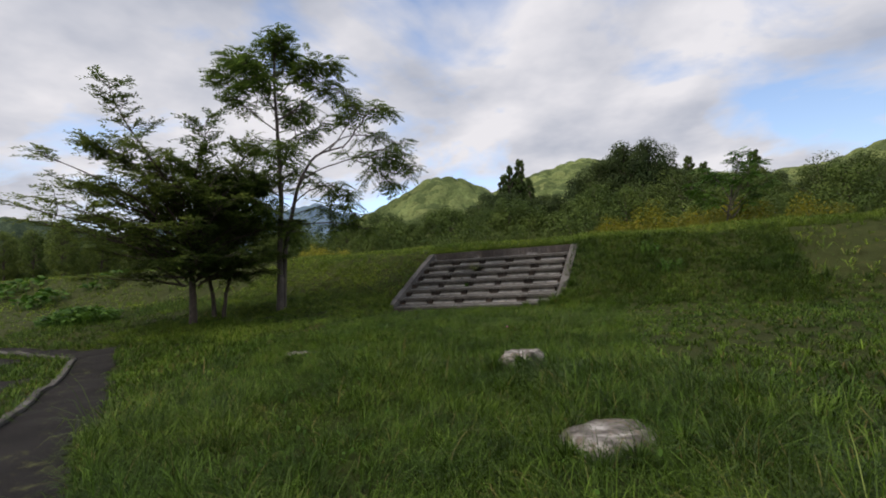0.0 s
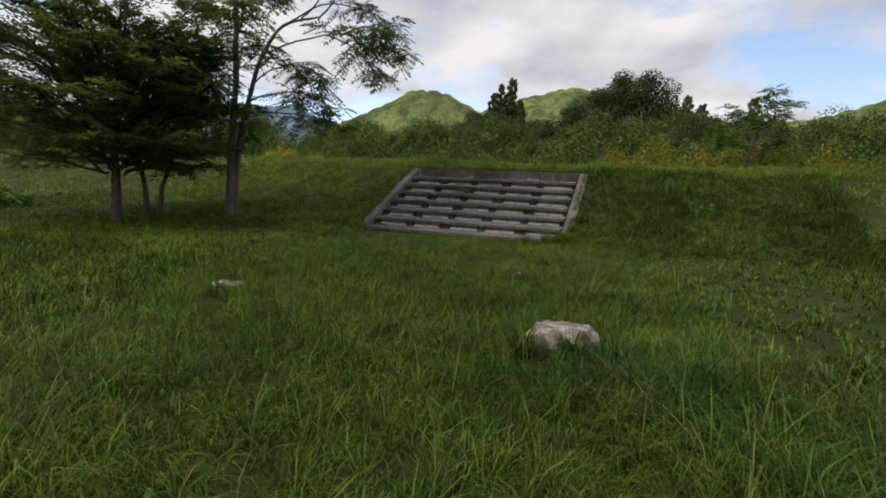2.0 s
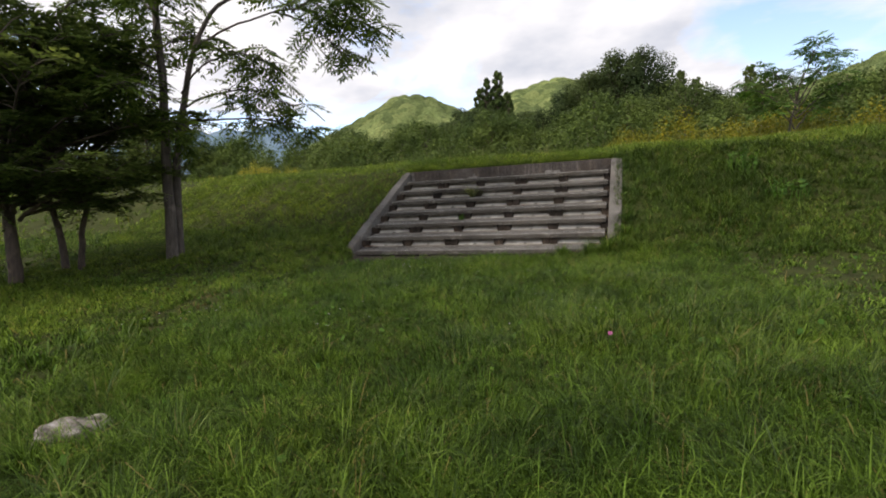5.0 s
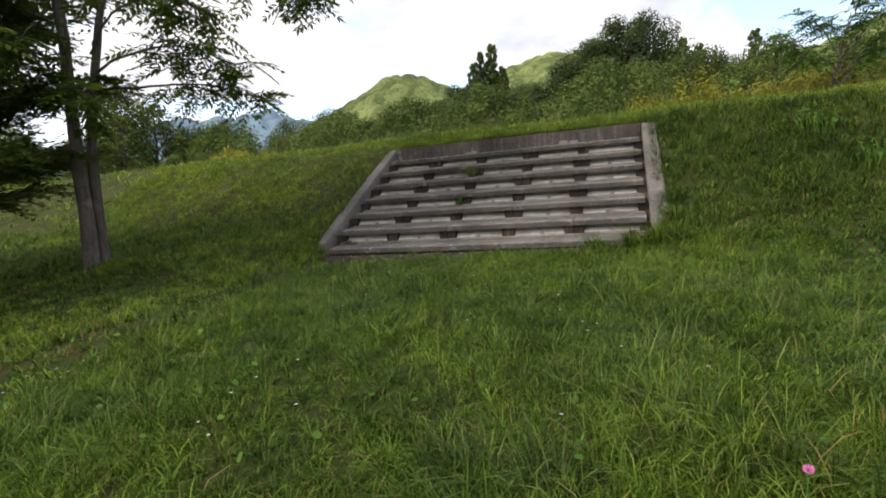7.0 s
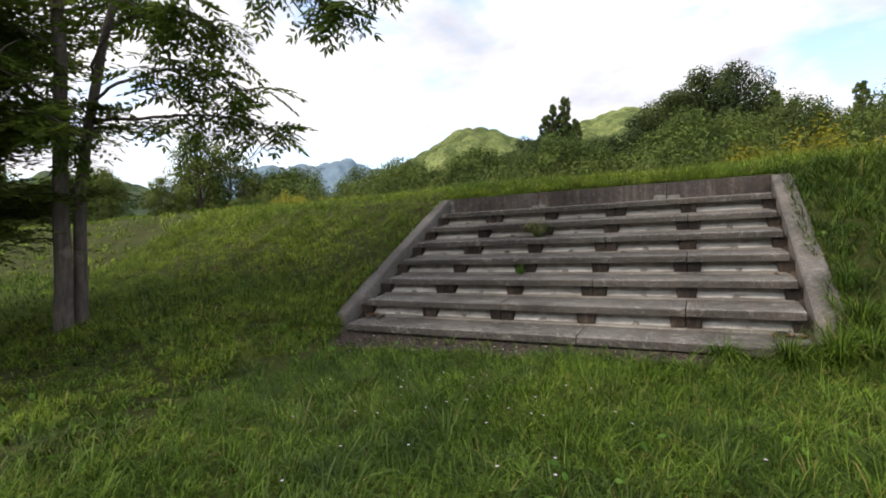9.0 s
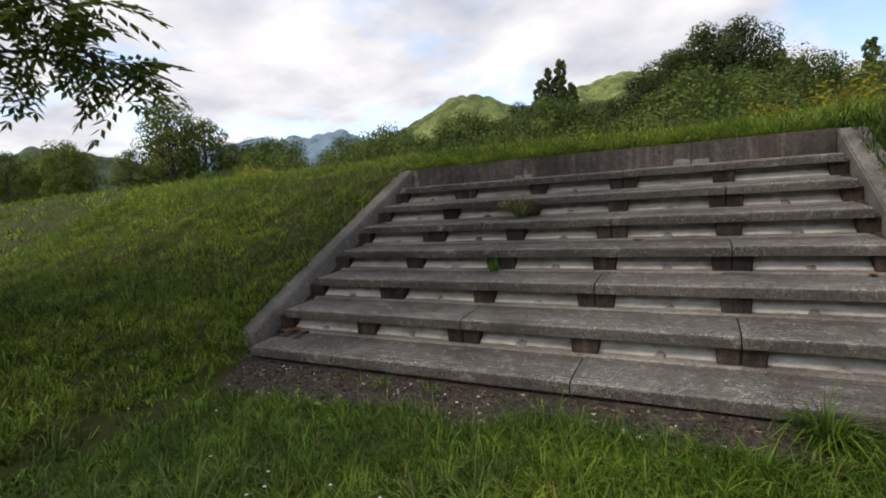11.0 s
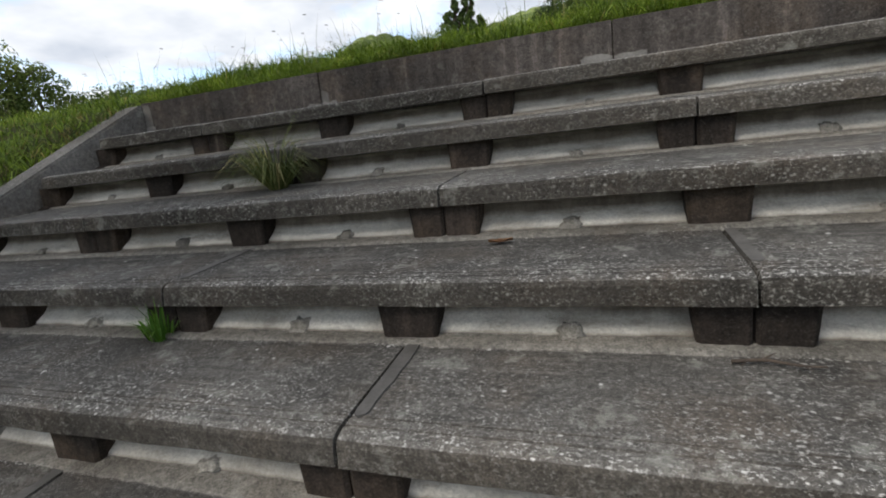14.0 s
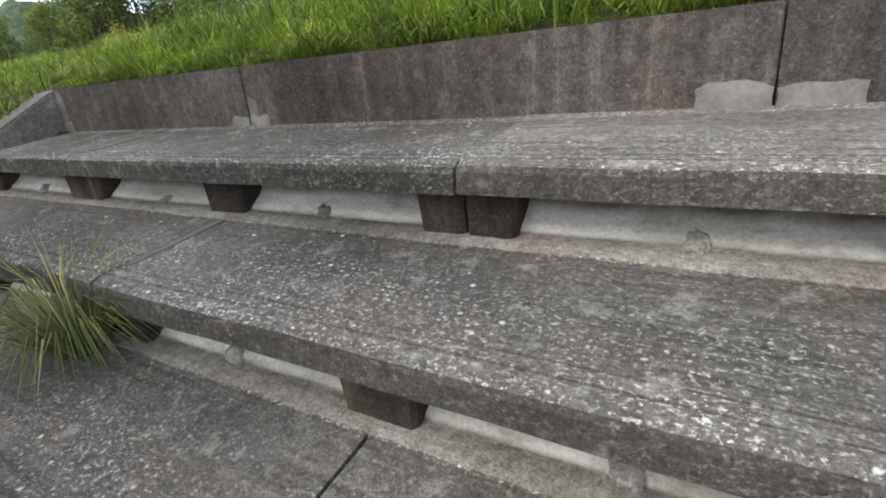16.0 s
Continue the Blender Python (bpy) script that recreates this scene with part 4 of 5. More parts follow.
def wood_tree(name, height, spread, seed, material, kind="round"):
    """A tree of the wood, one metre unit scale of its own, at the origin."""
    rng = random.Random(seed)
    root = new(name)
    bm = bmesh.new()
    tube(bm, curve_pts([(0, 0, -0.4), (0.1, 0, height * 0.3), (-0.1, 0.1, height * 0.6), (0, 0, height * 0.95)], 10, 0.05, rng), [0.02 * height * (1.05 - 0.095 * i) for i in range(11)], 6)
    lv = Leaves()
    clumps = 75 if kind == "spire" else 26
    for i in range(clumps):
        f = (i + 0.5) / clumps
        a = i * 2.4 + rng.uniform(-0.4, 0.4)
        if kind == "spire":
            h, rr = height * (0.15 + 0.85 * f), spread * math.sin(math.pi * (0.2 + 0.78 * f)) ** 0.8 * rng.uniform(0.3, 1.15)
            cr = spread * (0.36 - 0.26 * f) * rng.uniform(0.6, 1.3)
        else:
            h = height * (0.16 + 0.78 * f)
            rr = spread * math.sin(math.pi * (0.16 + 0.74 * f)) * rng.uniform(0.55, 0.95)
            cr = spread * rng.uniform(0.28, 0.44)
        c = Vector((math.cos(a) * rr * 0.8, math.sin(a) * rr * 0.8, h))
        tube(bm, [(0, 0, h * 0.75), tuple(c * 0.5 + Vector((0, 0, h * 0.42))), tuple(c)], [0.006 * height, 0.004 * height, 0.002 * height], 4)
        blob_leaves(lv, c, (cr, cr, cr * (0.75 if kind == "round" else 1.3)), (190 if kind == "spire" else 760) if height > 12 else 330, 0.024 * height if height < 8 else (0.26 if height > 12 else 0.2), rng)
    part("trunk", bm, M_BARK_DARK, root)
    part("crown", lv.mesh("crown"), material, root)
    return root


def put_copies(proto, spots, label, category, group):
    tagged(proto, label, category, group)
    rng = random.Random(len(spots))
    for i, (x, y, s) in enumerate(spots):
        z = float(ground_z(x, y))
        m = Matrix.Translation((x, y, z)) @ Euler((0, 0, rng.uniform(0, 6.28))).to_matrix().to_4x4()
        ob = copy_thing(proto, m) if i < len(spots) - 1 else proto
        if ob is proto:
            proto.matrix_basis = m
        ob.scale = (s, s, s * rng.uniform(0.92, 1.08))


rw = random.Random(77)
big = wood_tree("wood_tree", 17, 4.6, 1, M_DARKWOOD)
put_copies(big, [(1.8, 52, 1.0), (-1.6, 51, 0.92), (4.6, 52, 0.98), (6.6, 53, 0.82), (0.2, 55, 1.0), (-14.6, 55, 0.72), (-12.2, 53, 0.74), (-9.6, 55, 0.78), (-7.0, 53, 0.76), (-4.4, 54, 0.80), (-17.4, 56, 0.74), (-19.8, 62, 0.92), (-22.4, 63, 0.86), (-16.6, 61, 0.9), (9.4, 55, 0.74), (12.4, 56, 0.72), (15.4, 55, 0.7), (18.5, 57, 0.74), (21.8, 56, 0.7), (25, 57, 0.74), (28.4, 57, 0.76)], "tall dark broadleaf tree at the edge of the wood", "tree", "trees of the wood")
spire = wood_tree("wood_tree", 19, 2.6, 2, M_WOOD, "spire")
put_copies(spire, [(-17.5, 66, 1.06), (-15.9, 67, 1.04), (-18.9, 67, 0.98), (-20.6, 68, 0.86), (-14.2, 66, 0.88), (10.2, 73, 1.02), (12.4, 74, 0.95), (19.7, 76, 1.07), (21.5, 78, 0.9)], "slim pointed tree standing above the wood", "tree", "trees of the wood")
mid = wood_tree("wood_tree", 10, 3.8, 3, M_WOOD)
put_copies(mid, [(x + rw.uniform(-1.2, 1.2), 38 + 14 * rw.random(), rw.uniform(0.82, 1.12)) for x in np.arange(-44, 44, 2.4)], "rounded green broadleaf tree in the wood", "tree", "trees of the wood")
low = wood_tree("wood_tree", 7.5, 3.0, 9, M_BUSH)
put_copies(low, [(x + rw.uniform(-1.2, 1.2), 27 + 8 * rw.random(), rw.uniform(0.8, 1.1)) for x in np.arange(-34, 40, 2.5)] + [(-32.6, 28.6, 1.08), (-30.6, 29.0, 0.72), (-21.5, 15.5, 0.32), (-24.0, 16.0, 0.36)], "light green young tree before the wood", "tree", "young trees before the wood")
left_tree = wood_tree("wood_tree", 9.0, 2.7, 4, M_ELM)
put_copies(left_tree, [(-37.2, 23.0, 1.14), (-39.2, 24.4, 0.98), (-36.0, 25.2, 1.0), (-34.8, 26.6, 0.82), (-33.2, 27.4, 0.7), (-38.8, 20.6, 0.68)] + [(-41 - 2.5 * i + rw.uniform(-0.8, 0.8), 16.5 + 6 * rw.random(), rw.uniform(0.6, 0.84)) for i in range(23)] + [(-39.6 - 1.9 * i + rw.uniform(-0.7, 0.7), 9.5 + 6 * rw.random(), rw.uniform(0.5, 0.68)) for i in range(14)], "dark broadleaf tree behind the embankment", "tree", "trees behind the embankment")


def bush(seed, material, height, spread, size):
    rng = random.Random(seed)
    root = new("bush")
    bm, lv = bmesh.new(), Leaves()
    for i in range(13):
        a, rr = i * 2.4, spread * math.sqrt((i + 0.5) / 13)
        h = height * rng.uniform(0.35, 0.85) * (1.1 - 0.4 * rr / spread)
        c = Vector((math.cos(a) * rr, math.sin(a) * rr, h))
        tube(bm, [(c.x * 0.3, c.y * 0.3, -0.1), tuple(c * 0.7), tuple(c)], [0.04, 0.025, 0.01], 4)
        blob_leaves(lv, c, (spread * 0.36, spread * 0.36, height * 0.3), 330, size, rng)
    part("stems", bm, M_BARK_DARK, root)
    part("foliage", lv.mesh("foliage"), material, root)
    return root


b1 = bush(5, M_BUSH, 4.0, 2.0, 0.15)
put_copies(b1, [(x + rw.uniform(-0.8, 0.8), 20.5 + 4 * rw.random(), rw.uniform(0.8, 1.5)) for x in np.arange(-24, 34, 2.5)], "green bush in the thicket behind the embankment", "bush", "thicket bushes")
b2 = bush(6, M_YELLOW, 3.7, 1.9, 0.14)
put_copies(b2, [(x + rw.uniform(-0.8, 0.8), 14.6 + 1.2 * rw.random(), rw.uniform(0.75, 0.98)) for x in (1.9, 3.5, 5.0, 6.4, 7.9, 9.8, 12.5)], "yellowish green bush in the thicket", "bush", "thicket bushes")
b3 = bush(8, M_BLOOM, 1.8, 0.8, 0.06)
put_copies(b3, [(-15.8, 12.2, 0.95), (-17.1, 12.6, 0.85), (-14.3, 12.8, 0.8), (-19.5, 12.4, 0.6)], "tall yellow flowering weeds on the crest", "flowering weed", "yellow weeds")


def sapling():
    rng = random.Random(31)
    root = new("sapling")
    tagged(root, "light green young tree with feathery pinnate leaves on the crest", "tree")
    base = Vector((8.3, 13.0, 2.4))
    bm, lv = bmesh.new(), Leaves()
    tube(bm, curve_pts([base + Vector((0, 0, -0.2)), base + Vector((0.1, 0, 1.3)), base + Vector((0.4, 0.1, 2.6)), base + Vector((0.6, 0.1, 3.5))], 10, 0.02, rng), [0.06 - 0.005 * i for i in range(11)], 6)
    part("trunk", bm, M_BARK, root)
    bm = bmesh.new()
    for r, h, d in ((1.5, 3.8, 0.2), (0.9, 4.2, -0.4), (-0.6, 3.6, 0.3), (-1.4, 2.9, 0.0), (2.0, 2.9, 0.1), (0.3, 3.4, 0.9), (1.0, 3.2, -0.9), (-0.9, 2.2, -0.4), (1.2, 2.2, 0.5)):
        limb(bm, lv, [base + Vector((0.3, 0, h * 0.55)), base + Vector((r * 0.5 + 0.2, d * 0.5, h * 0.85)), base + Vector((r, d, h))], 0.03, 0.008, rng, 10, 0.5, walnut_leafer, 0.4)
    part("branchwork", bm, M_BARK, root)
    part("crown", lv.mesh("crown"), M_WEED, root)


sapling()


# ---- hills ----
def dome(x, y, cell, seed):
    """Tree crowns of a wooded slope: rounded heads on a jittered grid."""
    i0, j0 = np.floor(x / cell), np.floor(y / cell)
    best = np.zeros_like(x)
    for di in (-1, 0, 1):
        for dj in (-1, 0, 1):
            i, j = i0 + di, j0 + dj
            cx, cy = (i + hash2(i, j, seed)) * cell, (j + hash2(i, j, seed + 1)) * cell
            r = cell * (0.6 + 0.35 * hash2(i, j, seed + 2))
            d2 = ((x - cx) ** 2 + (y - cy) ** 2) / r ** 2
            best = np.maximum(best, np.sqrt(np.clip(1 - d2, 0, 1)) * r * (0.55 + 0.4 * hash2(i, j, seed + 3)))
    return best


def hill(name, line, dist, depth, cell, seed, material, label, res=(220, 60)):
    """A wooded ridge: line gives (degrees left of ahead, degrees of height) of its skyline as seen from the meadow."""
    az = np.linspace(line[0][0], line[-1][0], res[0])
    la = [p[0] for p in line]
    el = np.interp(-az, [-v for v in la], [p[1] for p in line])
    f = np.linspace(0, 1, res[1])
    A, F = np.meshgrid(np.radians(az), f)
    E = np.tan(np.radians(np.meshgrid(el, f)[0]))
    D = dist - depth + 1.35 * depth * F
    X, Y = 3 - np.sin(A) * D, -10 + np.cos(A) * D
    up = np.where(F < 0.741, sstep(F / 0.741) ** 0.75, 1 - 0.35 * ((F - 0.741) / 0.259) ** 2)
    top = 1.0 + dist * E - cell * 0.75
    Z = -2 + (top + 2) * up + dome(X, Y, cell, seed) * np.clip(up * 3, 0, 1) + (vnoise(X / (cell * 5), Y / (cell * 5), seed) - 0.5) * cell * 0.5
    n = res[0]
    qq = (np.arange(res[1] - 1)[:, None] * n + np.arange(n - 1)[None, :]).ravel()
    ob = part(name, mesh_from(name, np.stack([X.ravel(), Y.ravel(), Z.ravel()], 1), np.stack([qq, qq + n, qq + n + 1, qq + 1], 1)), material)
    return tagged(ob, label, "hill", "", "structure")


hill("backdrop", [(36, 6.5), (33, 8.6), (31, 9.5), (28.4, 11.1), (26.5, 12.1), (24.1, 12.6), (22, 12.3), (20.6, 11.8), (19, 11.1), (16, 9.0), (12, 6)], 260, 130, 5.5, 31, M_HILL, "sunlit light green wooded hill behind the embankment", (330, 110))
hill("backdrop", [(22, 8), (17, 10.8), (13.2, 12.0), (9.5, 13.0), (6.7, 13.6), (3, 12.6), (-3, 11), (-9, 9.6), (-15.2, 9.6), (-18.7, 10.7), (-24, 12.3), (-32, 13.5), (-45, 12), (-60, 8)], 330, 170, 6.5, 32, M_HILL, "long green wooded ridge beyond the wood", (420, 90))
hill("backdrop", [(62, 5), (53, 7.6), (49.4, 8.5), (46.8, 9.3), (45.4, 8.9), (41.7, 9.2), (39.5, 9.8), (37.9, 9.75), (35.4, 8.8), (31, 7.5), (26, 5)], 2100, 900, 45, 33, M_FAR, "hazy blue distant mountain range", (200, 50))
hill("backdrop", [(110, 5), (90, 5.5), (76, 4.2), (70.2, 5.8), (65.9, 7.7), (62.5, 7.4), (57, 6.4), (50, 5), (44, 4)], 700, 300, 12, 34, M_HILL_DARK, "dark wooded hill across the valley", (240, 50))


# ---- grass ----
def grass(name, x, y, a, length, width, tilt, rng, material, label, sink=0.01, zf=ground_z, joints=2):
    """Blades that bend over in the given number of joints, all in one mesh. a: the way each one leans."""
    n = len(x)
    dx, dy = np.cos(a), np.sin(a)
    face = a + math.pi / 2 + rng.normal(0, 0.5, n)
    wx, wy = np.cos(face) * width / 2, np.sin(face) * width / 2
    h, o = zf(x, y) - sink, np.zeros(n)
    floor = h + 0.015
    m = 2 * joints + 1
    v = np.empty((n, m, 3))
    for i in range(joints + 1):
        px, py = x + dx * o, y + dy * o
        if i == joints:
            v[:, m - 1] = np.stack([px, py, np.maximum(h, floor)], 1)
            break
        taper = 1 - 0.35 * i / joints
        v[:, 2 * i] = np.stack([px - wx * taper, py - wy * taper, h], 1)
        v[:, 2 * i + 1] = np.stack([px + wx * taper, py + wy * taper, h], 1)
        bend = np.minimum(tilt * (0.55 + 1.35 * i / (joints - 1)), 2.3)
        h, o = h + length / joints * np.cos(bend), o + length / joints * np.sin(bend)
    b = np.arange(n) * m
    quads = np.concatenate([np.stack([b + 2 * i, b + 2 * i + 1, b + 2 * i + 3, b + 2 * i + 2], 1) for i in range(joints - 1)])
    me = mesh_from(name, v.reshape(-1, 3), quads, np.stack([b + m - 3, b + m - 2, b + m - 1], 1))
    return tagged(part(name, me, material), label, "grass", "", "stuff")


def free_ground(x, y, rng):
    ok = ~((x > X0 - 0.25) & (x < X1 + 0.285) & (y > np.where((x < X0 - 0.005) | (x > X1 + 0.005), 0.74, 0.40)) & (y < 4.41))
    ok &= ~(on_asphalt(x, y) & (rng.random(len(x)) > 0.012))
    ok &= ~(bare(x, y) & (rng.random(len(x)) > 0.09))
    for bx, by, br in BOULDERS:
        ok &= (x - bx) ** 2 + (y - by) ** 2 > (br * 0.8) ** 2
    return ok


def along_walk(x, y):
    """Metres from the line walked across the meadow."""
    px = np.interp(y, [-16, -14.5, -10, -7, -5, 0], [5.9, 5.4, 2.9, 1.65, 1.2, 0.7])
    return np.abs(x - px)


def lush(x, y):
    """Where the sward grows long: 0 thin, 1 rank."""
    beside = np.exp(-((x + 4.6) / 1.2) ** 2 - ((y - 1.4) / 1.8) ** 2)
    return np.clip(0.5 + 1.7 * (vnoise(x * 0.45 + 7, y * 0.45, 52) * 0.55 + vnoise(x * 1.5, y * 1.5, 53) * 0.45 - 0.5) - 0.6 * beside, 0, 1)


def tufts(count, blades, x0, x1, y0, y1, length, width, seed, keep=None, spread=0.07, shrink=1.0):
    """Tufts of blades that bend outward and over."""
    rng = np.random.default_rng(seed)
    cx, cy = rng.uniform(x0, x1, count), rng.uniform(y0, y1, count)
    k = lush(cx, cy)
    ok = free_ground(cx, cy, rng) & (rng.random(count) < 0.72 + 0.4 * k)
    if keep is not None:
        ok &= keep(cx, cy)
    cx, cy, k = cx[ok], cy[ok], k[ok]
    mown = np.interp(cy, [-12, -8, -5.5, -2.5, 1], [1.0, 0.9, 0.66, 0.46, 0.72])
    size = (0.6 + 0.6 * k) * rng.uniform(0.45, 1.6, len(cx)) * mown
    lean = vnoise(cx * 0.6, cy * 0.6, 41) * 9
    stoop = rng.uniform(0.25, 0.9, len(cx))
    m = len(cx) * blades
    rep_ = lambda v: np.repeat(v, blades)
    out = rng.uniform(0, math.tau, m)
    r = spread * np.sqrt(rng.random(m)) * rep_(size)
    x, y = rep_(cx) + np.cos(out) * r, rep_(cy) + np.sin(out) * r
    ax = np.cos(out) + rep_(stoop * np.cos(lean)) * 0.9
    ay = np.sin(out) + rep_(stoop * np.sin(lean)) * 0.9
    ln = length * rep_(size) * rng.uniform(0.45, 1.15, m)
    tilt = np.clip(rng.normal(0.92, 0.34, m) + 0.25 * rep_(stoop), 0.08, 1.45)
    ok = free_ground(x, y, rng)
    return x[ok], y[ok], np.arctan2(ay, ax)[ok], ln[ok], (width * rng.uniform(0.6, 1.3, m))[ok], tilt[ok], rng


for args, label in (
    ((16000, 28, -3.5, 9.5, -15.5, 0.5, 0.36, 0.0056, 1, lambda x, y: along_walk(x, y) < 3.6, 0.065), "long green meadow grass in bent tufts"),
    ((25000, 12, -16, 14, -16, 1.5, 0.31, 0.014, 2, lambda x, y: along_walk(x, y) >= 3.4), "green meadow grass away from the walked line"),
    ((30000, 7, -48, 38, -30, 12, 0.36, 0.024, 4, lambda x, y: (x < -15.5) | (x > 13.5) | (y > 8.5) | (y < -15.5) | ((y > 1.0) & ((x < -11.5) | (x > 8.5)))), "coarse grass on the far embankment and field"),
):
    grass("grass", *tufts(*args), M_BANK if "far" in label else M_GRASS, label, joints=3 if "tufts" in label[-7:] else 2)
grass("grass", *tufts(9500, 24, -3.5, 5.0, -7.5, 0.5, 0.30, 0.0046, 17, lambda x, y: along_walk(x, y) < 3.6, 0.06), M_GRASS, "short fine meadow grass before the terrace")
grass("grass", *tufts(44000, 7, -3.5, 9.5, -15.5, 0.5, 0.19, 0.0065, 5, lambda x, y: along_walk(x, y) < 3.6), M_RANK, "short dark green grass between the tufts")
grass("grass", *tufts(6500, 14, -10, -3.3, -5.5, 1.5, 0.30, 0.0075, 18, lambda x, y: along_walk(x, y) >= 3.4), M_BANK, "soft light green grass at the foot of the embankment")
grass("grass", *tufts(13000, 12, -12, 2.3, 0.2, 9, 0.30, 0.009, 3), M_BANK, "pale green grass covering the embankment slope and crest")
grass("grass", *tufts(4200, 15, 2.3, 9, 0.2, 4.8, 0.38, 0.0095, 13), M_RANK, "deep green rank grass on the embankment slope")
grass("grass", *tufts(5200, 12, 2.3, 13, 4.5, 9, 0.36, 0.010, 16), M_BANK, "bright green grass along the embankment crest")


grass("grass", *tufts(2300, 36, -3.5, 9.5, -15.5, -0.5, 0.47, 0.0062, 8, lambda x, y: (along_walk(x, y) < 4.2) & (lush(x, y) > 0.52), 0.10), M_SEDGE,
      "broad arching sedge clumps standing in the meadow", joints=3)


def worn_patch(x, y):
    """Thin dry sward on the slope beside the terrace, and odd patches of the meadow."""
    beside = np.exp(-((x + 4.0) / 0.7) ** 2 - ((y - 1.5) / 1.8) ** 2)
    odd = vnoise(x * 0.75 + 31, y * 0.75, 71) * 0.65 + vnoise(x * 2.6, y * 2.6, 72) * 0.35
    return (odd + 0.5 * beside) > 0.675


grass("grass", *tufts(20000, 8, -8, 9, -14, 5, 0.19, 0.0075, 6, worn_patch), M_STRAW, "short dry straw-coloured grass in worn patches")


# tall fringe on top of the back wall, hanging over its edge
def fringe():
    rng = np.random.default_rng(9)
    n, per = 620, 30
    cx, cy = rng.uniform(X0 - 0.3, X1 + 0.4, n), 4.43 + np.abs(rng.normal(0, 0.35, n))
    big = rng.uniform(0.4, 1.5, n) * (0.6 + 0.8 * vnoise(cx * 1.3, cy * 1.3, 91))
    out = rng.normal(-math.pi / 2, 1.5, n * per)
    r = 0.05 * np.sqrt(rng.random(n * per))
    x, y = np.repeat(cx, per) + np.cos(out) * r, np.maximum(np.repeat(cy, per) + np.sin(out) * r, 4.395)
    return x, y, out, np.repeat(big, per) * rng.uniform(0.08, 0.23, n * per), rng.uniform(0.003, 0.006, n * per), np.clip(rng.normal(0.95, 0.35, n * per), 0.05, 1.4), rng


grass("grass", *fringe(), M_BANK, "grass tufts drooping over the concrete back wall", joints=3)


def kerb_grass():
    """Blades that lean over the side kerbs of the terrace."""
    rng = np.random.default_rng(14)
    n, m = 1300, 500
    x = np.concatenate([2.42 + np.abs(rng.normal(0, 0.10, n)), X0 - 0.19 - np.abs(rng.normal(0, 0.1, m))])
    y = np.concatenate([rng.uniform(0.45, 4.3, n), rng.uniform(0.6, 4.3, m)])
    keep = vnoise(x * 0.5, y * 2.3, 81) > 0.38
    x, y = x[keep], y[keep]
    n = len(x)
    a = np.where(x > 0, math.pi, 0) + rng.normal(0, 0.9, n)
    return x, y, a, rng.uniform(0.12, 0.34, n), rng.uniform(0.005, 0.011, n), np.clip(rng.normal(0.9, 0.3, n), 0.1, 1.4), rng


grass("grass", *kerb_grass(), M_RANK, "long blades leaning over the terrace side kerbs")


def stalks():
    rng = np.random.default_rng(12)
    n = 900
    x, y = rng.uniform(-11, 12, n), rng.uniform(4.8, 8.5, n)
    a = rng.uniform(0, math.tau, n)
    return x, y, a, rng.uniform(0.35, 0.62, n), rng.uniform(0.004, 0.007, n), np.clip(rng.normal(0.25, 0.15, n), 0.02, 0.6), rng


grass("grass", *stalks(), M_TUSSOCK, "thin seeding stalks along the crest")


# ---- plants on and beside the terrace ----
def tussock(x, y, z, count, length, seed, label, material, width=0.007, bend=0.85):
    rng = np.random.default_rng(seed)
    z = float(ground_z(x, y)) if z is None else z
    out = rng.uniform(0, math.tau, count)
    r = 0.05 * np.sqrt(rng.random(count))
    ob = grass("grass_tussock", x + np.cos(out) * r, y + np.sin(out) * r, out, length * rng.uniform(0.5, 1.1, count), width * rng.uniform(0.6, 1.2, count),
               np.clip(rng.normal(bend, 0.35, count), 0.05, 1.4), rng, material, label, 0.0, lambda px, py: np.full(len(px), z))
    ob["category"], ob["kind"] = "grass", "thing"
    return ob


tussock(-1.16, 3.03, tread(5, 3.03), 430, 0.53, 1, "bushy sedge tussock growing from a joint in the steps", M_TUSSOCK, 0.0056, 1.02)
tussock(-1.15, 2.06, tread(3, 2.06), 45, 0.20, 2, "small green weed sprouting under a concrete slab", M_WEED, 0.012, 0.5)
tussock(-1.48, 0.30, None, 34, 0.17, 3, "small green tuft on the bare soil", M_SEDGE, 0.009, 0.8)
tussock(-1.03, 0.30, None, 26, 0.14, 4, "small green tuft on the bare soil", M_SEDGE, 0.009, 0.85)
tussock(1.45, 0.30, None, 230, 0.42, 5, "rank grass tussock against the lowest step", M_GRASS, 0.010)
tussock(1.95, 0.25, None, 230, 0.45, 6, "rank grass tussock against the lowest step", M_GRASS, 0.010)
tussock(2.6, 0.9, None, 200, 0.45, 7, "long grass hanging over the side kerb", M_GRASS, 0.010)
tussock(2.55, 0.35, None, 260, 0.5, 9, "long grass standing against the side kerb", M_GRASS, 0.010)
tussock(2.3, 0.2, None, 260, 0.5, 10, "long grass standing before the side kerb", M_GRASS, 0.010)
tussock(-3.55, 0.3, None, 120, 0.22, 31, "short grass tuft at the foot of the side kerb", M_GRASS, 0.009)
tussock(-3.75, 0.0, None, 120, 0.24, 32, "short grass tuft at the foot of the slope", M_GRASS, 0.009)
tussock(-3.45, -0.15, None, 120, 0.2, 33, "short grass tuft beside the bare soil", M_GRASS, 0.009)
tussock(-3.95, 0.35, None, 120, 0.24, 34, "short grass tuft at the foot of the slope", M_GRASS, 0.009)
tussock(3.6, -8.15, None, 220, 0.46, 21, "rank grass tussock leaning on a boulder", M_GRASS, 0.011)
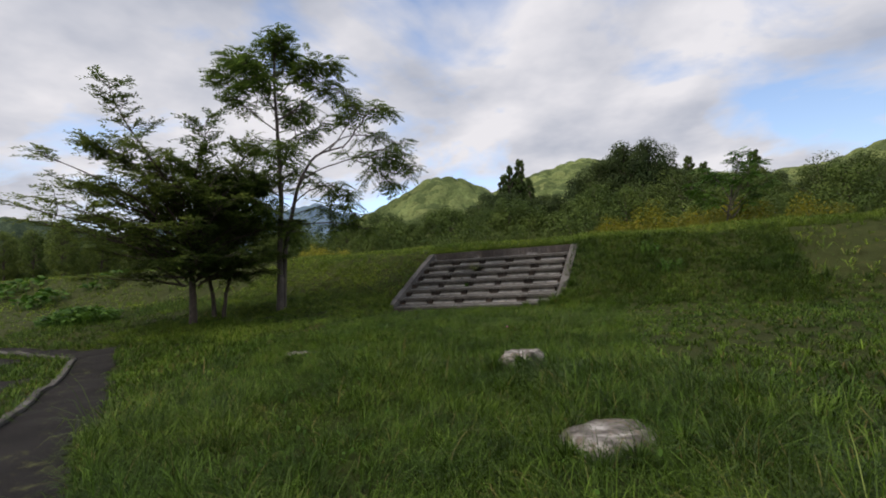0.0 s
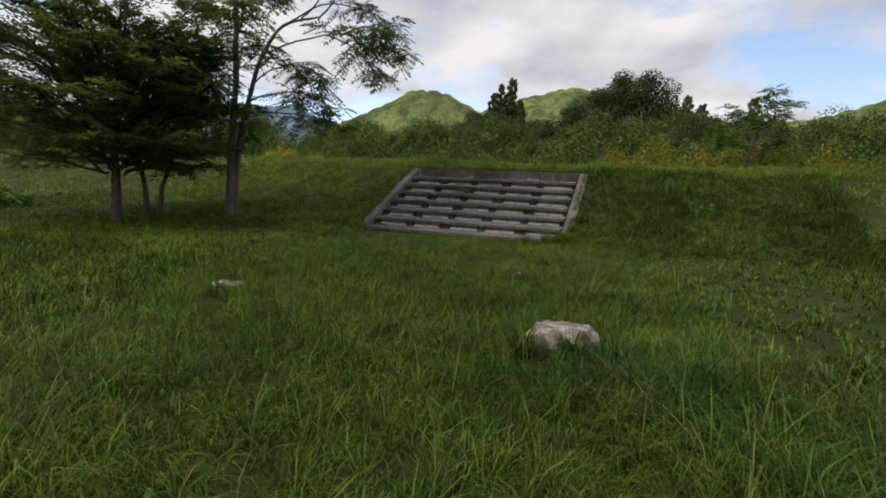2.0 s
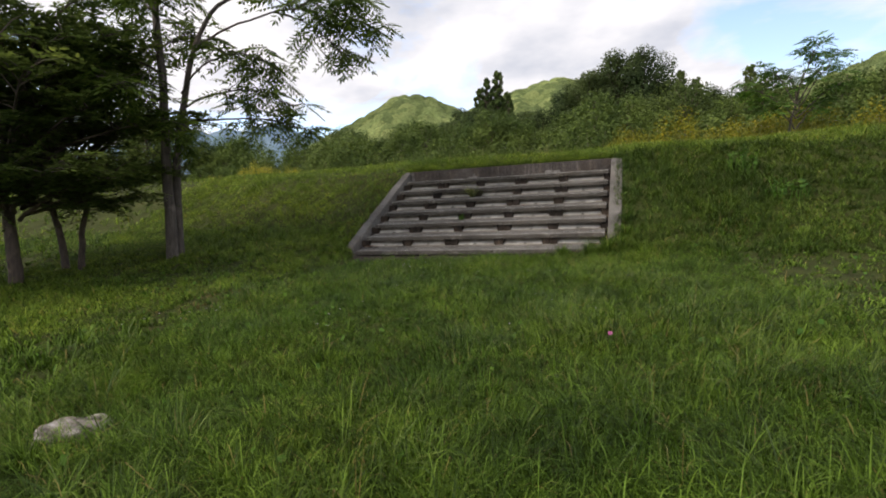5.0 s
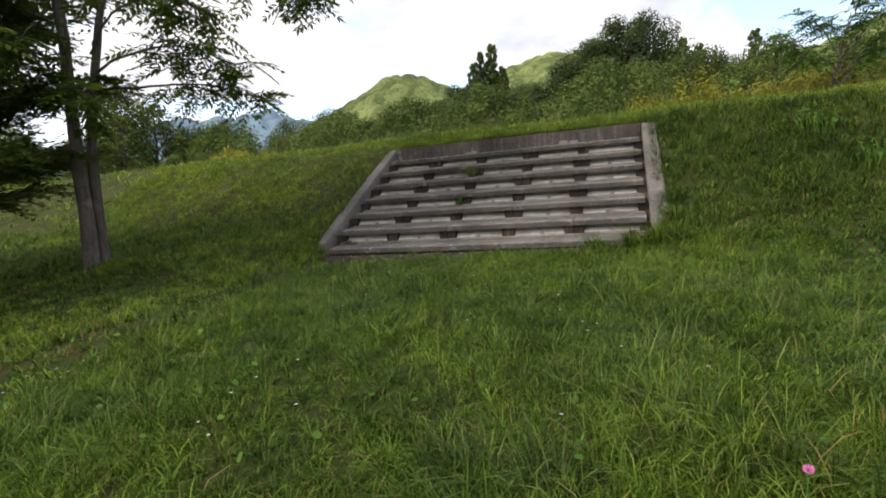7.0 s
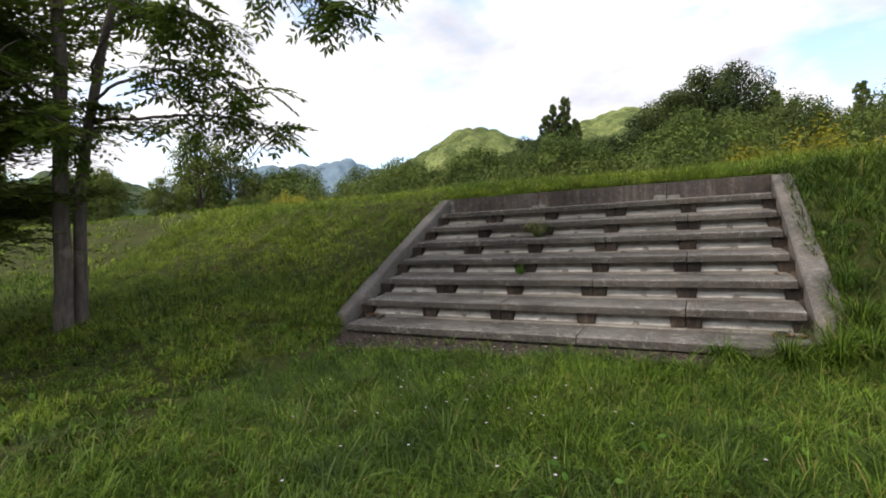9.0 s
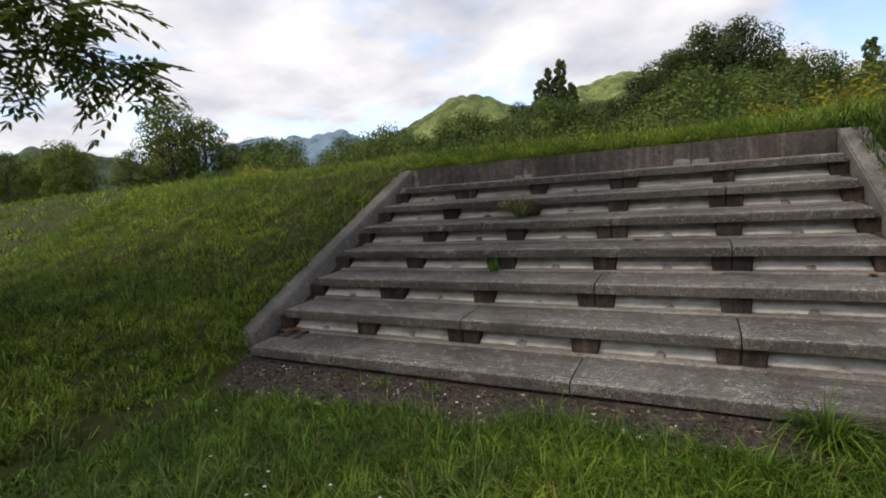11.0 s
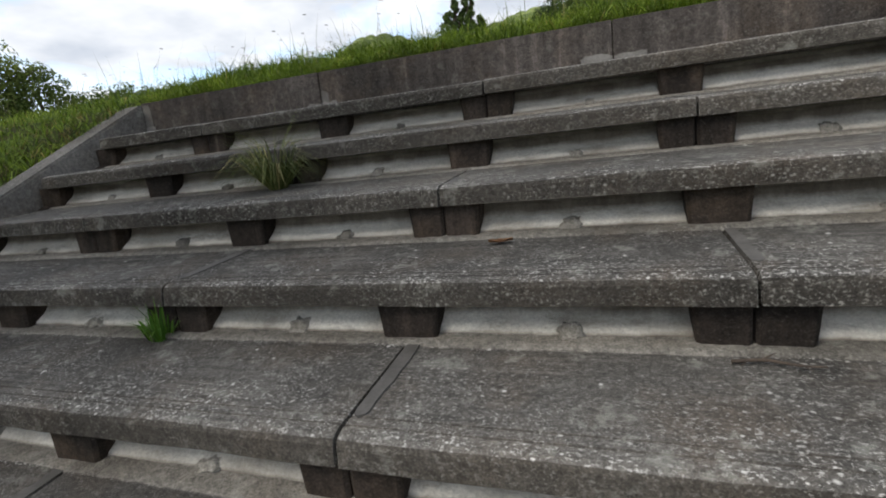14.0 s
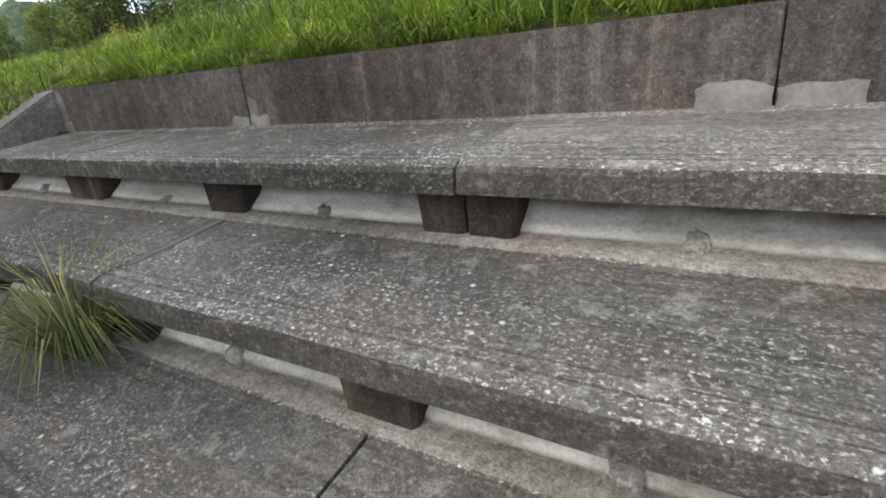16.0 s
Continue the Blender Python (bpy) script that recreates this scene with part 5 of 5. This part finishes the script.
tussock(-0.72, -7.62, None, 170, 0.34, 27, "rank grass tussock half covering a small boulder", M_GRASS, 0.009)
tussock(3.92, -7.9, None, 200, 0.42, 22, "rank grass tussock beside a boulder", M_GRASS, 0.011)
tussock(3.2, -8.15, None, 200, 0.42, 23, "rank grass tussock leaning on a boulder", M_GRASS, 0.011)
tussock(5.42, -10.35, None, 200, 0.36, 24, "rank grass tussock beside a boulder", M_GRASS, 0.011)
tussock(5.1, -10.72, None, 160, 0.28, 25, "rank grass tussock leaning on a boulder", M_GRASS, 0.011)
tussock(4.6, -10.7, None, 140, 0.24, 26, "rank grass tussock leaning on a boulder", M_GRASS, 0.011)
tussock(2.62, 1.5, None, 180, 0.40, 8, "long grass hanging over the side kerb", M_GRASS, 0.010)


def leaf_shape(length, width, curl, seed):
    """A dry curled leaf."""
    rng = random.Random(seed)
    bm = bmesh.new()
    rows = []
    for i in range(7):
        f = i / 6
        w = width * math.sin(math.pi * (0.08 + 0.86 * f)) * rng.uniform(0.8, 1.2)
        rows.append([bm.verts.new((length * (f - 0.5), s * w / 2, curl * (abs(s) * 0.5 + (f - 0.5) ** 2) + rng.uniform(0, 0.003))) for s in (-1, 0, 1)])
    for a, b in zip(rows, rows[1:]):
        for j in range(2):
            bm.faces.new((a[j], a[j + 1], b[j + 1], b[j]))
    bmesh.ops.solidify(bm, geom=bm.faces[:], thickness=0.0012)
    return bm


def dead_leaf(x, y, z, turn, size, seed):
    ob = part("dead_leaf", leaf_shape(size, size * 0.55, size * 0.22, seed), M_DEAD)
    ob.matrix_world = pose(x, y, z + 0.004, 0, 0, turn)
    tagged(ob, "curled brown dead leaf lying on the concrete", "leaf", "dead leaves")


rl = random.Random(8)
dead_leaf(0.28, 2.5, tread(4, 2.5), 20, 0.10, 1)
dead_leaf(-2.75, 1.5, tread(2, 1.5), 60, 0.08, 2)
dead_leaf(2.05, 2.0, tread(3, 2.0), 100, 0.11, 3)
for i in range(9):
    dead_leaf(-3.2 + rl.uniform(0, 0.32), 1.0 + rl.uniform(-0.12, 0.06), RISE + 0.05, rl.uniform(0, 360), rl.uniform(0.06, 0.12), 10 + i)
for i in range(8):
    dead_leaf(1.9 + rl.uniform(0, 0.27), 0.97 + rl.uniform(-0.15, 0.1), RISE + 0.024, rl.uniform(0, 360), rl.uniform(0.06, 0.12), 30 + i)
dead_leaf(1.1, 0.12, 0.05, 30, 0.13, 51)


def twig(x, y, z, turn):
    """A dry forked twig."""
    bm = bmesh.new()
    rng = random.Random(3)
    main = curve_pts([(-0.11, 0, 0.006), (-0.03, 0.012, 0.012), (0.05, -0.004, 0.010), (0.11, 0.01, 0.007)], 8, 0.002, rng)
    tube(bm, main, [0.006 - 0.0004 * i for i in range(9)], 5)
    for a, b in (((-0.04, 0.01, 0.011), (0.0, 0.05, 0.02)), ((0.03, 0.0, 0.011), (0.07, -0.035, 0.012)), ((-0.07, 0.005, 0.009), (-0.09, -0.03, 0.008))):
        tube(bm, [a, tuple((p + q) / 2 + 0.003 for p, q in zip(a, b)), b], [0.0028, 0.0022, 0.0012], 4)
    ob = part("twig", bm, M_BARK_DARK)
    ob.matrix_world = pose(x, y, z, 0, 0, turn)
    tagged(ob, "dry forked brown twig lying on a step", "twig")


twig(1.13, 2.0, tread(3, 2.0) + 0.002, -8)


def debris(x0, x1, y0, y1, z, h, label):
    """A low drift of soil and rotted leaves caught in a corner."""
    bm = bmesh.new()
    n, m = 14, 14
    rows = []
    for i in range(n + 1):
        row = []
        for j in range(m + 1):
            u, v = i / n, j / m
            x, y = x0 + (x1 - x0) * u, y0 + (y1 - y0) * v
            e = min(u * 4, (1 - u) * 4, v * 4, (1 - v) * 4, 1.0)
            zz = h * e * (0.45 + 0.9 * noise.noise(Vector((x * 9, y * 9, z)))) * (0.35 + 0.65 * v)
            row.append(bm.verts.new((x + 0.02 * noise.noise(Vector((x * 20, y * 20, 0))), y, z + max(zz, 0.0) - 0.003)))
        rows.append(row)
    for a, b in zip(rows, rows[1:]):
        for j in range(m):
            bm.faces.new((a[j], b[j], b[j + 1], a[j + 1]))
    tagged(part("soil_drift", bm, M_LITTER), label, "soil", "soil drifts")


debris(1.85, 2.195, 0.84, 1.12, RISE + 0.012, 0.075, "dark drift of soil and leaves in the corner of a step")
debris(-3.29, -2.85, 0.80, 1.12, RISE + 0.004, 0.075, "thin drift of leaf litter in the corner of a step")


def litter_bits():
    """Twigs, chips and leaf scraps on the bare strip, too many to count."""
    rng = np.random.default_rng(5)
    n = 6500
    x, y = rng.uniform(X0 - 0.3, 1.5, n), rng.uniform(-0.6, 0.5, n)
    ok = bare(x, y)
    x, y = x[ok], y[ok]
    n = len(x)
    a = rng.uniform(0, math.tau, n)
    ln, wd = rng.uniform(0.008, 0.042, n), rng.uniform(0.004, 0.016, n)
    z = ground_z(x, y) + 0.012
    u = np.stack([np.cos(a) * ln / 2, np.sin(a) * ln / 2, rng.uniform(-0.008, 0.008, n)], 1)
    w = np.stack([-np.sin(a) * wd / 2, np.cos(a) * wd / 2, rng.uniform(-0.006, 0.006, n)], 1)
    c = np.stack([x, y, z], 1)
    v = np.stack([c - u - w, c + u - w, c + u + w, c - u + w], 1).reshape(-1, 3)
    b = np.arange(n) * 4
    k = Mat("litter_scraps", 0.9)
    rnd = k.t.nodes["Geometry"].outputs["Random Per Island"]
    k.colour(k.ramp(rnd, [(0.0, (0.014, 0.010, 0.007)), (0.6, (0.04, 0.028, 0.019)), (0.93, (0.12, 0.072, 0.042)), (0.985, (0.32, 0.28, 0.23))]))
    ob = part("leaf_litter", mesh_from("leaf_litter", v, np.stack([b, b + 1, b + 2, b + 3], 1), None, False), k.m)
    tagged(ob, "scraps of dry leaf and twig on the bare soil", "litter", "", "stuff")


litter_bits()


def pebble(x, y, size, seed):
    bm = bmesh.new()
    bmesh.ops.create_icosphere(bm, subdivisions=2, radius=1)
    for v in bm.verts:
        r = 1 + 0.35 * noise.noise(v.co * 1.6 + Vector((seed, 0, 0)))
        v.co = Vector((v.co.x * r * size, v.co.y * r * size * 0.7, v.co.z * r * size * 0.45))
    ob = part("stone_chip", bm, M_GRIT)
    ob.matrix_world = pose(x, y, float(ground_z(x, y)) + size * 0.2, 0, 0, seed * 50)
    tagged(ob, "whitish stone chip lying on the bare soil", "stone", "stone chips")


for i, (x, y, sz) in enumerate(((0.2, 0.33, 0.035), (0.42, 0.15, 0.045), (0.52, 0.08, 0.05), (0.36, 0.02, 0.04), (0.95, 0.12, 0.035), (-0.75, 0.2, 0.03), (-0.9, 0.3, 0.025), (0.7, 0.3, 0.025), (-0.3, 0.15, 0.03), (0.85, -0.02, 0.04))):
    pebble(x, y, sz * 0.62, i + 1.0)


# ---- broad-leaved weeds ----
def broadleaf(x, y, spread, height, count, size, seed, label):
    """A clump of stalks with round drooping leaves."""
    rng = random.Random(seed)
    root = new("weed_clump")
    tagged(root, label, "weeds", "broad-leaved weeds")
    bm, lf = bmesh.new(), bmesh.new()
    for i in range(count):
        r, a = spread * math.sqrt(rng.random()), rng.uniform(0, math.tau)
        px, py = x + r * math.cos(a), y + 0.6 * r * math.sin(a)
        g = float(ground_z(px, py))
        h = height * rng.uniform(0.55, 1.05) * (1.1 - 0.5 * r / spread)
        top = Vector((px + rng.uniform(-0.1, 0.1), py + rng.uniform(-0.1, 0.1), g + h))
        tube(bm, [(px, py, g - 0.03), tuple(top)], [0.012, 0.007], 4)
        s = size * rng.uniform(0.6, 1.2)
        tilt = Euler((rng.uniform(-0.55, 0.55), rng.uniform(-0.55, 0.55), rng.uniform(0, 6.28))).to_matrix()
        c = lf.verts.new(top)
        ring = []
        for j in range(9):
            b = j * math.tau / 9
            rr = s * (0.75 + 0.25 * math.cos(b)) * rng.uniform(0.9, 1.1)
            ring.append(lf.verts.new(top + tilt @ Vector((rr * math.cos(b), rr * math.sin(b), -0.25 * s + rng.uniform(-0.02, 0.03)))))
        for j in range(9):
            f = lf.faces.new((c, ring[j], ring[(j + 1) % 9]))
            f.smooth = True
    tagged(part("stalk_mass", bm, M_WEED, root), kind="stuff")
    tagged(part("foliage", lf, M_WEED, root), kind="stuff")


broadleaf(-14.9, -3.1, 1.8, 0.62, 520, 0.12, 1, "mound of bright green broad-leaved weeds on the meadow")
broadleaf(-26, 1.2, 1.8, 0.9, 80, 0.24, 2, "patch of broad-leaved weeds on the embankment foot")
broadleaf(-24, 3.4, 1.6, 0.7, 60, 0.22, 3, "patch of broad-leaved weeds on the embankment")
broadleaf(-33, 3.2, 2.2, 0.8, 80, 0.26, 4, "patch of broad-leaved weeds on the embankment")
broadleaf(5.6, 2.2, 0.35, 0.45, 30, 0.07, 5, "light green leafy weed on the embankment slope")
broadleaf(5.0, 3.2, 0.3, 0.55, 30, 0.06, 6, "light green leafy weed on the embankment slope")


def rosettes():
    """Low broad leaves among the grass, too many to count."""
    rng = np.random.default_rng(15)
    n = 2600
    x, y = rng.uniform(-6, 10, n), rng.uniform(-15, 2.5, n)
    ok = free_ground(x, y, rng) & (vnoise(x * 0.8, y * 0.8, 61) > 0.52)
    x, y = x[ok], y[ok]
    n = len(x)
    a = rng.uniform(0, math.tau, n)
    ln = rng.uniform(0.025, 0.06, n)
    z = ground_z(x, y) + rng.uniform(0.04, 0.12, n)
    u = np.stack([np.cos(a) * ln, np.sin(a) * ln, rng.uniform(-0.04, 0.02, n)], 1)
    w = np.stack([-np.sin(a) * ln * 0.42, np.cos(a) * ln * 0.42, rng.uniform(-0.03, 0.03, n)], 1)
    c = np.stack([x, y, z], 1)
    v = np.stack([c, c + u * 0.35 + w * 0.8, c + u * 0.75 + w * 0.75, c + u, c + u * 0.75 - w * 0.75, c + u * 0.35 - w * 0.8], 1).reshape(-1, 3)
    b = np.arange(n) * 6
    me = mesh_from("meadow_weeds", v, np.concatenate([np.stack([b, b + 1, b + 2, b + 3], 1), np.stack([b, b + 3, b + 4, b + 5], 1)]), None, False)
    tagged(part("meadow_weeds", me, M_WEED), "small broad leaves of weeds scattered in the grass", "weeds", "", "stuff")


rosettes()


# ---- wild flowers ----
def flower_heads(name, spots, size, height, material, label):
    bm = bmesh.new()
    rng = random.Random(len(spots))
    for x, y in spots:
        g = float(ground_z(x, y))
        h = height * rng.uniform(0.7, 1.3)
        top = Vector((x + rng.uniform(-0.03, 0.03), y + rng.uniform(-0.03, 0.03), g + h))
        for i in range(7):
            a = i * math.tau / 7
            q = [top, top + Vector((math.cos(a - 0.35) * size * 0.7, math.sin(a - 0.35) * size * 0.7, size * 0.25)), top + Vector((math.cos(a) * size, math.sin(a) * size, size * 0.1)), top + Vector((math.cos(a + 0.35) * size * 0.7, math.sin(a + 0.35) * size * 0.7, size * 0.25))]
            bm.faces.new([bm.verts.new(v) for v in q])
    tagged(part(name, bm, material), label, "flowers", "", "stuff")


rf = random.Random(19)
spots = []
for cx, cy, r, n in ((-1.0, -1.7, 0.8, 14), (-0.2, -4.9, 0.4, 6), (-0.3, -1.9, 0.9, 16), (-2.2, -5.0, 0.6, 9), (0.6, -2.4, 1.0, 10), (4.5, -6.2, 0.8, 9), (2.0, -4.0, 1.2, 8), (-3.0, -0.6, 0.9, 9), (-4.6, 1.6, 1.2, 14), (-5, 3.2, 1.8, 12)):
    spots += [(rf.gauss(cx, r * 0.6), rf.gauss(cy, r * 0.6)) for i in range(n)]
flower_heads("wildflowers", spots, 0.011, 0.17, M_PETAL, "pale lilac and white wildflowers in the grass")
flower_heads("wildflowers", [(rf.uniform(-6, 12), rf.uniform(5.2, 7.5)) for i in range(160)], 0.022, 0.42, M_PETAL, "pale fluffy flower heads along the crest")
flower_heads("wildflowers", [(2.75, 2.6), (2.8, 2.2), (2.7, 3.1), (6.5, 1.0), (5.5, 3.0), (7.2, 2.2), (-5.5, 3.6)], 0.03, 0.25, M_BLOOM, "small yellow flowers on the slope")


def clover(x, y):
    bm = bmesh.new()
    g = float(ground_z(x, y))
    root = new("clover_flower")
    tagged(root, "pink clover flower standing in the grass", "flower")
    tube(bm, [(x, y, g), (x + 0.01, y, g + 0.2)], [0.0025, 0.002], 5)
    part("stem", bm, M_WEED, root)
    bm = bmesh.new()
    for i in range(40):
        t = i / 40
        a, el = i * 2.4, math.asin(2 * t - 1)
        d = Vector((math.cos(a) * math.cos(el), math.sin(a) * math.cos(el), math.sin(el)))
        c = Vector((x + 0.01, y, g + 0.21))
        s = d.orthogonal().normalized() * 0.003
        bm.faces.new([bm.verts.new(v) for v in (c + d * 0.006 - s, c + d * 0.006 + s, c + d * 0.019 + s * 0.8 + Vector((0, 0, 0.004)), c + d * 0.019 - s * 0.8 + Vector((0, 0, 0.004)))])
    part("flower_head", bm, M_PINK, root)


clover(2.48, -5.15)
